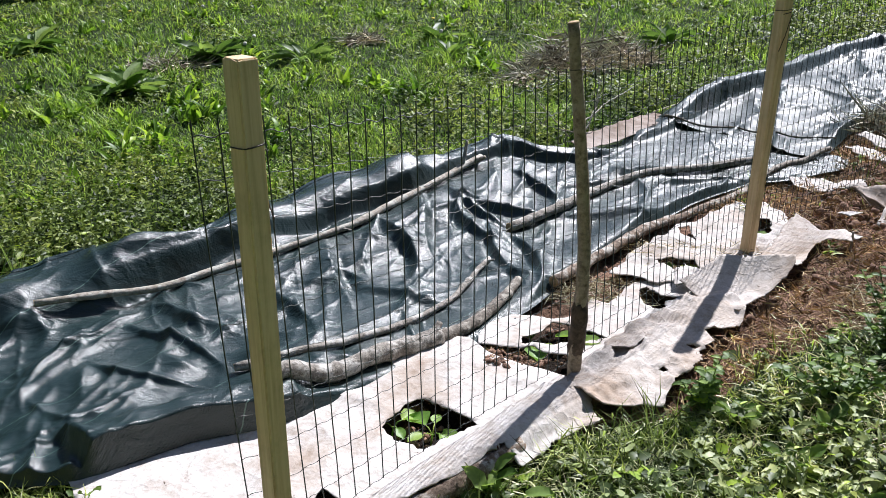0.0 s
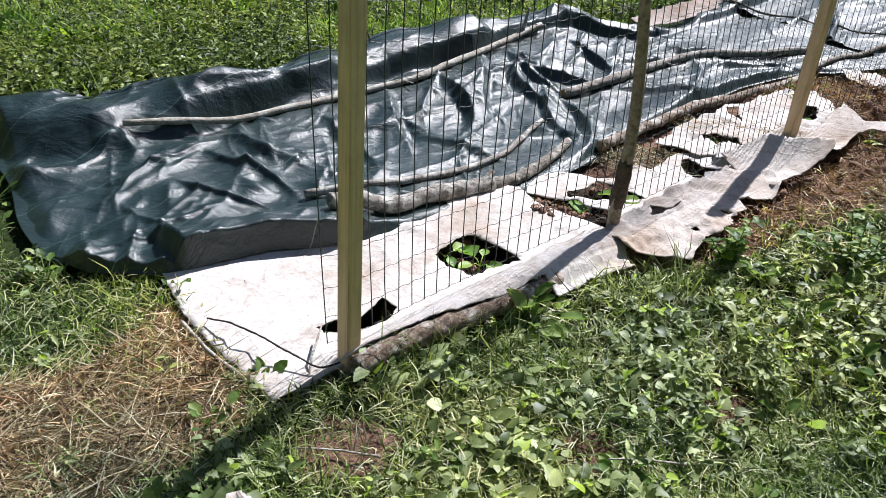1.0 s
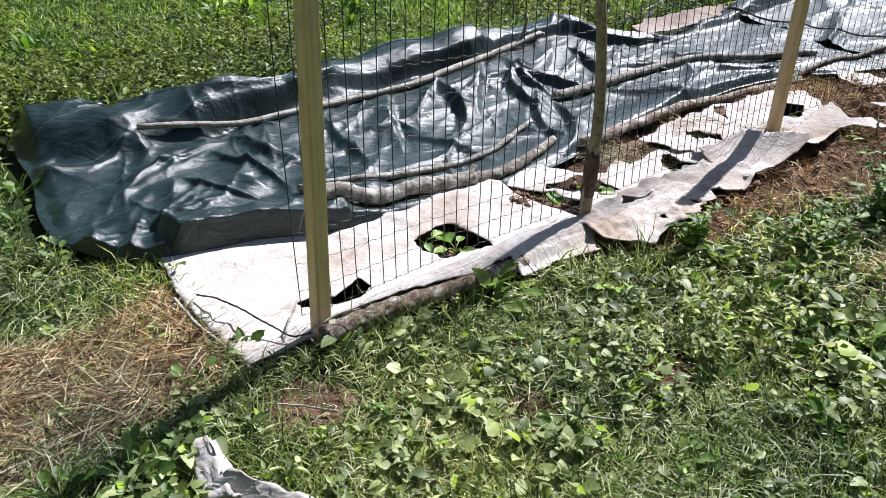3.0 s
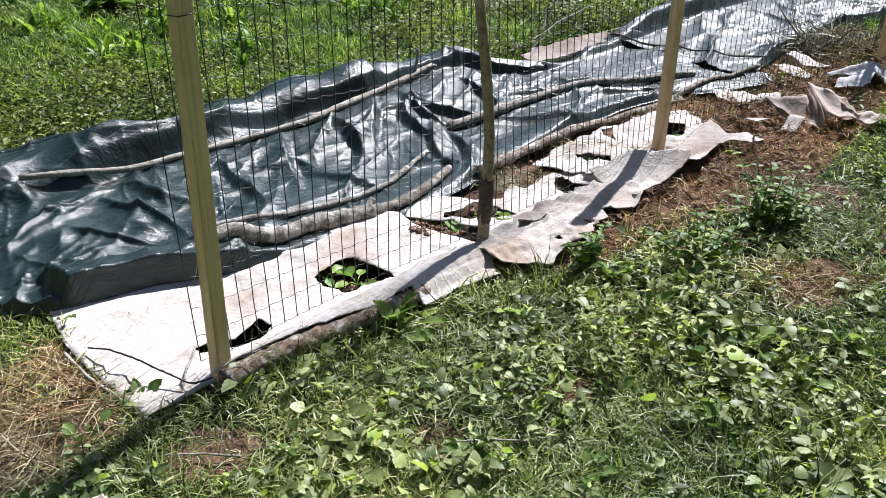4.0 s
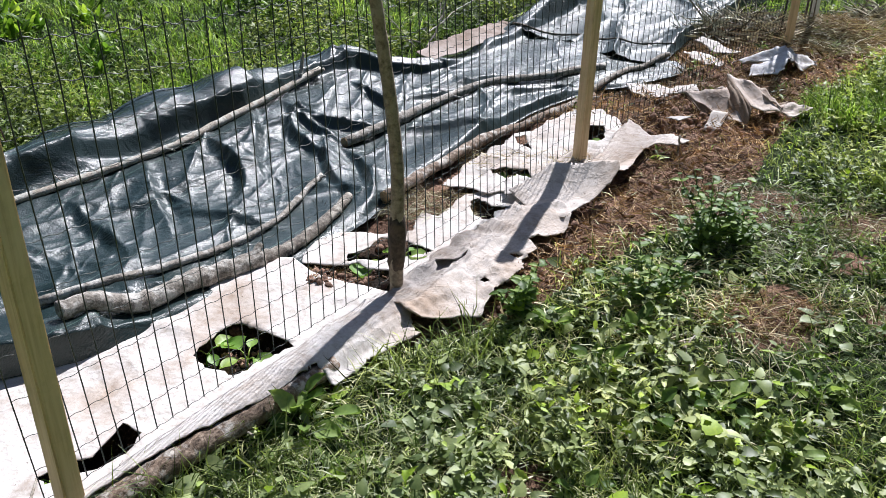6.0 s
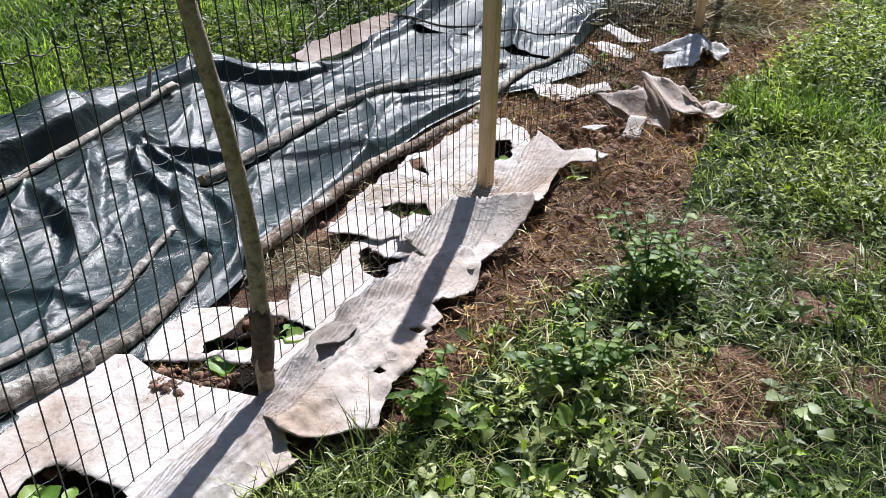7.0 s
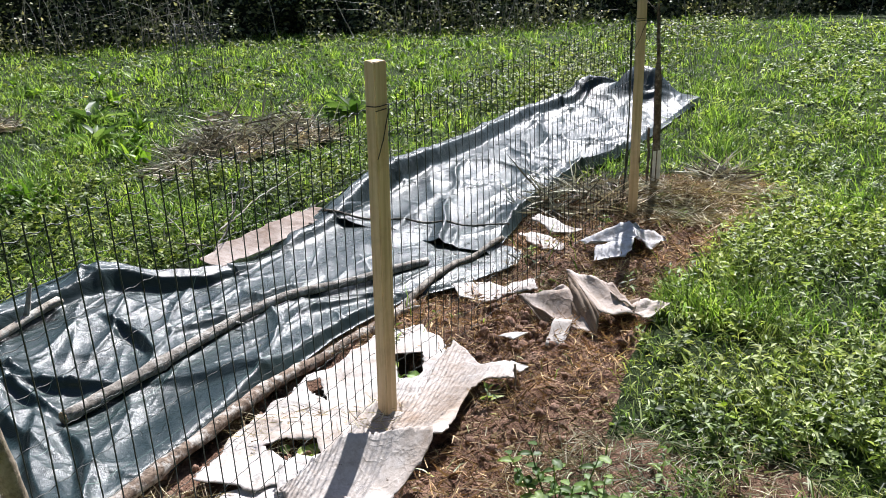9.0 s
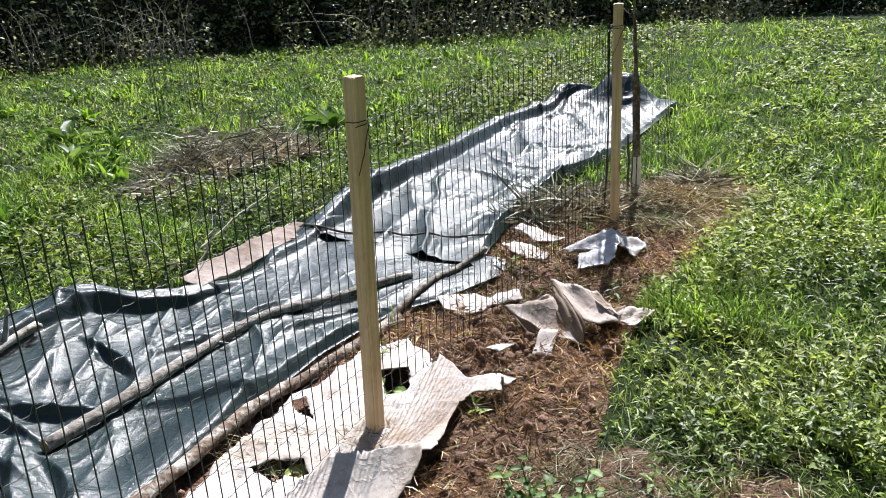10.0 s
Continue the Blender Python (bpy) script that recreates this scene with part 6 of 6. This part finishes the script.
def tall_weed(x, y, high, seed, label):
    g = np.random.default_rng(seed)
    ob = thing("tall_weed", label, "weed", "tall weeds beside the bed", (x, y, float(ground_z(x, y))))
    for s in range(7):
        dx, dy = g.normal(0, 0.075, 2)
        h = high * g.uniform(0.65, 1.1)
        ln = wander([(0, 0, -0.01), (dx * 0.5, dy * 0.5, h * 0.5), (dx, dy, h)], 9, 0.001, seed + s)
        st = part("stem", tube("stem", ln, np.linspace(0.003, 0.0015, 9), DOCK, 5), DOCK, ob)
        for k in range(18):
            i = 1 + k * 7 // 17
            a, e = k * 2.4 + g.uniform(0, 0.6), g.uniform(-0.1, 0.7)
            lf = part("leaf", FERN_LEAF if k % 2 else BROAD_LEAF, DOCK, st)
            lf.matrix_local = Matrix.Translation(ln[i]) @ Matrix.Rotation(a, 4, "Z") @ Matrix.Rotation(e, 4, "X") @ Matrix.Scale(g.uniform(0.36, 0.58), 4)
    return ob


tall_weed(1.60, 2.64, 0.24, 301, "bushy dark green weed standing in trodden soil")
tall_weed(1.52, 2.56, 0.20, 302, "bushy dark green weed standing in trodden soil")
tall_weed(1.68, 2.58, 0.18, 303, "bushy dark green weed standing in trodden soil")
tall_weed(0.80, 2.28, 0.15, 304, "leafy weed at the edge of the cardboard")
tall_weed(1.22, 2.28, 0.17, 305, "leafy weed at the edge of the soil")

# ---- young tree, its tag and cage ----
tree = thing("young_tree", "young fruit tree with a thin dark stem and few leaves", "tree", at=(3.60, 5.36, 0))
tl = wander([(0, 0, -0.05), (0.0, 0, 0.4), (-0.012, 0.01, 0.8), (-0.03, 0.02, 1.2), (-0.05, 0.02, 1.75)], 40, 0.0012, 51)
part("trunk", tube("trunk", tl, np.interp(np.linspace(0, 1, 40), [0, 0.45, 0.47, 1], [0.026, 0.020, 0.011, 0.005]), BARK_DARK, 10, 0.05, 51), BARK_DARK, tree)
g = np.random.default_rng(52)
TREE_LEAF = leaf_mesh("tree_leaf", 0.045, 0.024, SQUASH, 0.2, 0.0, 8)
for k in range(5):
    i = 22 + k * 3
    a = k * 2.1
    tip = tl[i] + np.array([0.09 * math.cos(a), 0.09 * math.sin(a), 0.07])
    part("limb", tube("limb", [tl[i], (tl[i] + tip) / 2 + np.array([0, 0, -0.008]), tip], [0.004, 0.003, 0.002], BARK_DARK, 5), BARK_DARK, tree)
for k in range(46):
    i = int(g.uniform(26, 39.9))
    a, e = g.uniform(0, 6.28), g.uniform(0.2, 1.0)
    lf = part("leaf", TREE_LEAF, SQUASH, tree)
    lf.matrix_local = Matrix.Translation(tl[i] + g.normal(0, 0.022, 3)) @ Matrix.Rotation(a, 4, "Z") @ Matrix.Rotation(e, 4, "X") @ Matrix.Scale(g.uniform(0.7, 1.2), 4)
tag = thing("tree_guard", "white plastic label strips fixed to the young tree", "label", at=(3.585, 5.33, 0.09))
for dx, w in ((-0.020, 0.022), (0.014, 0.026)):
    bm = bmesh.new()
    bmesh.ops.create_cube(bm, size=1.0)
    for v in bm.verts:
        v.co = Vector((v.co.x * w + dx, v.co.y * 0.003 - 0.012 + 0.006 * abs(v.co.x), (v.co.z + 0.5) * 0.19))
    bmesh.ops.bevel(bm, geom=list(bm.edges), offset=0.001, segments=1, affect="EDGES")
    part("plastic_strip", bm, TAG_WHITE, tag)
stk = thing("thin_stake", "thin dark stake beside the young tree", "stake", at=(3.54, 5.36, 0))
part("stake_body", tube("stake_body", wander([(0, 0, -0.05), (0.005, 0, 0.2), (0.0, 0.0, 0.42)], 14, 0.001, 53), [0.008] * 14, BARK_DARK, 7, 0.05, 53), BARK_DARK, stk)


def far_cage(cx, cy, radius, high, seed, label):
    ob = thing("wire_cage", label, "wire cage", at=(cx, cy, 0))
    for a in np.linspace(0, 6.283, 22, endpoint=False):
        part("vertical_wire", tube("vertical_wire", [(radius * math.cos(a), radius * math.sin(a), 0.0), (radius * math.cos(a), radius * math.sin(a), high)], [0.0022] * 2, WIRE, 4), WIRE, ob)
    for h in (0.1, 0.35, 0.6, high):
        part("horizontal_wire", tube("horizontal_wire", [(radius * math.cos(a), radius * math.sin(a), h) for a in np.linspace(0, 6.283, 40)], [0.0018] * 40, WIRE, 4), WIRE, ob)
    return ob


far_cage(1.17, 10.2, 0.24, 0.82, 1, "round dark green wire cage over meadow weeds")

# ---- straw heaps, dead stems, cord and small litter ----
def straw_heap(x, y, rx, ry, h, count, seed, label):
    v, t = stalks(count, ring(x, y, rx, ry, 14, seed), (0.10, 0.34), (0.006, 0.013), seed, 0.42, 0.03, hump(x, y, rx * 0.6, ry * 0.6, h))
    o = np.array([x, y, 0.0])
    ob = thing("straw_heap", label, "straw heap", "straw heaps", (x, y, 0))
    part("loose_straw", fast_mesh("loose_straw", v - o, t, DEADSTALK), DEADSTALK, ob)
    v, t = stalks(count // 2, ring(x, y, rx * 0.9, ry * 0.9, 14, seed + 1), (0.06, 0.2), (0.008, 0.016), seed + 1, 0.3, 0.02, hump(x, y, rx * 0.6, ry * 0.6, h * 0.7))
    part("rotted_straw", fast_mesh("rotted_straw", v - o, t, DEADSTALK), DEADSTALK, ob)
    return ob


straw_heap(1.20, 7.58, 0.46, 0.40, 0.36, 1500, 401, "grey heap of dead stalks lying in the grass")
straw_heap(1.72, 7.85, 0.45, 0.36, 0.30, 1200, 402, "grey heap of dead stalks lying in the grass")
straw_heap(0.80, 7.15, 0.30, 0.24, 0.06, 240, 406, "thin scatter of grey dead stalks in the grass")
straw_heap(-0.75, 9.6, 0.28, 0.2, 0.08, 420, 403, "small pale heap of dry straw in the grass")
straw_heap(-2.6, 8.4, 0.5, 0.25, 0.06, 420, 404, "small pale heap of dry straw in the grass")
straw_heap(3.05, 5.22, 0.42, 0.24, 0.08, 420, 407, "low litter of grey dead stalks beside the tarpaulin")
straw_heap(3.98, 5.22, 0.15, 0.13, 0.12, 420, 405, "tussock of dry straw beside the young tree")


def dead_stem(pts, r, seed, label, sides=3):
    o = np.array(pts[0])
    ln = wander([np.array(p) - o for p in pts], 24, 0.004, seed)
    g = np.random.default_rng(seed)
    ob = thing("dead_stem", label, "twig", "dead stems", o)
    part("stem", tube("stem", ln, np.linspace(r, r * 0.4, 24), TWIG, 6), TWIG, ob)
    for _ in range(sides):
        i = int(g.uniform(6, 20))
        d = g.normal(0, 0.09, 3) + np.array([0, 0, 0.05])
        part("side_twig", tube("side_twig", wander([ln[i], ln[i] + d * 0.5, ln[i] + d], 7, 0.002, seed + i), np.linspace(r * 0.5, r * 0.25, 7), TWIG, 5), TWIG, ob)
    return ob


PALE = "bleached dead plant stem standing in weeds"
dead_stem([(1.50, 7.95, 0.1), (1.53, 7.95, 0.25), (1.58, 7.95, 0.52)], 0.009, 501, "straight pale stick stuck in the straw heap", 0)
dead_stem([(0.90, 5.12, 0.05), (1.02, 5.25, 0.16), (1.08, 5.32, 0.30), (1.12, 5.38, 0.46)], 0.006, 502, PALE, 4)
dead_stem([(0.85, 5.15, 0.08), (0.72, 5.3, 0.22), (0.62, 5.4, 0.36)], 0.004, 503, PALE, 4)
dead_stem([(0.88, 5.08, 0.12), (0.75, 5.05, 0.16), (0.62, 5.1, 0.2)], 0.004, 504, PALE, 3)
dead_stem([(0.95, 5.35, 0.1), (1.2, 5.7, 0.16), (1.5, 6.05, 0.2)], 0.006, 505, PALE, 2)
dead_stem([(1.1, 5.6, 0.05), (1.15, 5.75, 0.3), (1.1, 5.8, 0.5)], 0.004, 506, PALE, 5)
g = np.random.default_rng(61)
for k in range(14):
    sx = g.uniform(-5, 16)
    sy = float(hedge_line(sx)) - g.uniform(0.1, 1.6)
    dx, dz = g.normal(0, 0.5), g.uniform(0.6, 1.5)
    dead_stem([(sx, sy, 0.0), (sx + dx * 0.4, sy + 0.1, dz * 0.6), (sx + dx, sy + 0.1, dz)], 0.010, 520 + k, "long bleached dead stem leaning before the hedge", 4)
for k in range(14):
    sx, sy = g.uniform(6, 13), g.uniform(8.5, 14)
    dx, dy = g.normal(0, 0.7), g.normal(0, 0.4)
    dead_stem([(sx, sy, 0.12), (sx + dx * 0.5, sy + dy * 0.5, 0.30), (sx + dx, sy + dy, 0.26)], 0.007, 560 + k, "bleached dead stem lying over nettles", 4)

cord = thing("cord", "dark twisted cord lying slack over pale cardboard", "cord", at=(-0.82, 1.75, 0.045))
part("cord_line", tube("cord_line", wander([(0, 0, 0), (0.08, -0.04, 0.02), (0.20, -0.115, 0.03), (0.31, -0.17, 0.012), (0.36, -0.185, -0.005), (0.41, -0.15, -0.01)], 40, 0.0012, 71), [0.0028] * 40, BARE_WIRE, 6, 0.1), BARE_WIRE, cord)
tw = thing("twig", "pale thin twig leaning on the cardboard", "twig", at=(-0.49, 1.54, 0.02))
part("stem", tube("stem", wander([(0, 0, -0.02), (0.005, 0.06, 0.03), (0.01, 0.17, 0.05)], 14, 0.001, 72), np.linspace(0.004, 0.003, 14), TWIG, 7), TWIG, tw)
tw = thing("twig", "pale twig lying along the cardboard's edge", "twig", at=(-0.90, 1.76, 0.02))
part("stem", tube("stem", wander([(0, 0, 0), (0.12, -0.13, 0.002), (0.25, -0.24, 0)], 18, 0.001, 73), np.linspace(0.006, 0.005, 18), TWIG, 7), TWIG, tw)
peg = thing("twig", "short pale twig standing upright in the soil", "twig", at=(1.83, 3.46, 0))
part("stem", tube("stem", wander([(0, 0, -0.03), (0.002, 0, 0.03), (0.0, 0, 0.075)], 8, 0.0005, 74), [0.005] * 8, TWIG, 7), TWIG, peg)
g = np.random.default_rng(75)
for k in range(9):
    tx, ty = g.uniform(-0.3, 1.5), g.uniform(1.15, 2.0)
    a, L = g.uniform(0, 3.14), g.uniform(0.08, 0.2)
    tw = thing("twig", "short dry twig lying in the turf", "twig", "twigs in the turf", (tx, ty, 0.03))
    part("stem", tube("stem", wander([(0, 0, 0), (L * 0.5 * math.cos(a), L * 0.5 * math.sin(a), 0.008), (L * math.cos(a), L * math.sin(a), 0.0)], 12, 0.0012, 80 + k), np.linspace(0.0035, 0.0018, 12), TWIG, 6), TWIG, tw)

# dandelions
g = np.random.default_rng(91)
for k in range(12):
    fx, fy = g.uniform(-5, 3.5), g.uniform(8.0, 13.5)
    h = g.uniform(0.16, 0.26)
    ob = thing("dandelion", "dandelion with a pale round seed head" if k % 4 else "yellow dandelion flower in the grass", "flower", "dandelions", (fx, fy, 0))
    part("stalk", tube("stalk", [(0, 0, 0), (0.004, 0, h * 0.5), (0, 0.004, h)], [0.0025] * 3, GRASS, 5), GRASS, ob)
    bm = bmesh.new()
    bmesh.ops.create_icosphere(bm, subdivisions=2, radius=0.022)
    for v in bm.verts:
        v.co = v.co * g.uniform(0.8, 1.1)
        v.co.z = v.co.z * (1.0 if k % 4 else 0.45) + h
    part("flower_head", bm, BUD if k % 4 else YELLOW, ob)

# ---- hedge ----
def build_hedge():
    g = np.random.default_rng(701)
    xs = np.linspace(-18, 26, 220)
    hs = np.linspace(0, 1, 16)
    X, H = np.meshgrid(xs, hs, indexing="ij")
    top = 2.3 + 0.4 * wave_noise(X, X * 0, 0.9, 702)
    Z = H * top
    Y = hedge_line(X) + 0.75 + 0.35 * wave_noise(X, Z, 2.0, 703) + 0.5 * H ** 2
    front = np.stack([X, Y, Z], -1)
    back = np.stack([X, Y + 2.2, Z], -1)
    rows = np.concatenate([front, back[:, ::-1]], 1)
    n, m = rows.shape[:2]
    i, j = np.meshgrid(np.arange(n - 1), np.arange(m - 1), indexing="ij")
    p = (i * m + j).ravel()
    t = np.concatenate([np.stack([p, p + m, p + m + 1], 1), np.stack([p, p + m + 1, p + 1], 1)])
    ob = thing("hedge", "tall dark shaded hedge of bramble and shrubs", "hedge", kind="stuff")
    # A near-black sheet in place of the shade behind the leaves.
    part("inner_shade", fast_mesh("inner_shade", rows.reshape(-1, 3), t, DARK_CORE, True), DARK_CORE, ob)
    c = 42000
    x = g.uniform(-16, 24, c)
    z = g.uniform(0, 1, c) ** 1.3 * 2.3
    y = hedge_line(x) + 0.72 + 0.35 * wave_noise(x, z, 2.0, 703) - np.abs(g.normal(0, 0.22, c)) - 0.35 * (wave_noise(x, z, 1.1, 704) > 0.2)
    s = g.uniform(0.05, 0.14, c)
    v, t = strew(SMALL_V, SMALL_T, np.stack([x, y, z], -1), g.uniform(0, 6.283, c), g.normal(0, 0.6, c), g.normal(0, 0.8, c), np.stack([s * 0.65, s, s], -1))
    x2 = g.uniform(-12, 20, 16000)
    z2 = np.abs(g.normal(0, 0.42, 16000))
    hump2 = wave_noise(x2, x2 * 0, 0.9, 705)
    y2 = hedge_line(x2) - 0.2 - g.uniform(0, 1.5, 16000) * np.clip(1 - z2, 0, 1)
    kk = (hump2 > -0.3) & (z2 < 1.3)
    x2, y2, z2 = x2[kk], y2[kk], z2[kk]
    c2 = len(x2)
    s2 = g.uniform(0.04, 0.10, c2)
    va, ta = strew(SMALL_V, SMALL_T, np.stack([x2, y2, z2], -1), g.uniform(0, 6.283, c2), g.normal(0, 0.5, c2), g.normal(0, 0.7, c2), np.stack([s2 * 0.6, s2, s2], -1))
    part("bramble_leaves", fast_mesh("bramble_leaves", va, ta, HEDGE), HEDGE, ob, "grey-green bramble leaves")
    part("foliage", fast_mesh("foliage", v, t, HEDGE), HEDGE, ob)
    stems = []
    for k in range(520):
        sx = g.uniform(-10, 18)
        if wave_noise(np.array([sx]), np.array([0.0]), 0.9, 705)[0] < -0.05:
            continue
        sy = float(hedge_line(sx)) - g.uniform(0.0, 1.5)
        dx, h = g.normal(0, 0.5), g.uniform(0.4, 1.7)
        stems.append(tube_arrays(wander([(sx, sy, 0), (sx + dx * 0.3, sy - 0.2, h * 0.7), (sx + dx, sy - 0.35, h * g.uniform(0.6, 1.0))], 10, 0.02, 800 + k), np.linspace(0.007, 0.003, 10), 4))
    v, t = merged(stems)
    part("bramble_stems", fast_mesh("bramble_stems", v, t, TWIG, True), TWIG, ob, "tangled pale bramble stems")


build_hedge()


def build_sky_screen():
    """Unseen dark screen round the meadow's other sides, added to block low sky."""
    g = np.random.default_rng(711)
    a = np.linspace(0.42, 2 * math.pi - 1.0, 200) + math.pi / 2
    hs = np.linspace(0, 1, 10)
    A, H = np.meshgrid(a, hs, indexing="ij")
    R = 12.5 + 3.5 * np.clip(np.cos(A - math.pi / 2), 0, 1) + 0.6 * wave_noise(A * 10, H, 1.5, 712) + 0.8 * H
    Z = H * (7.6 + 1.2 * wave_noise(A * 10, A * 0, 1.2, 713))
    P = np.stack([1 + R * np.cos(A), 3 + R * np.sin(A), Z], -1)
    n, m = P.shape[:2]
    i, j = np.meshgrid(np.arange(n - 1), np.arange(m - 1), indexing="ij")
    p = (i * m + j).ravel()
    t = np.concatenate([np.stack([p, p + m, p + m + 1], 1), np.stack([p, p + m + 1, p + 1], 1)])
    tagged(new("sky_screen", fast_mesh("sky_screen", P.reshape(-1, 3), t, FAR_GREEN, True)), "unseen tall green screen added to block low sky light", "hedge", kind="stuff")


build_sky_screen()
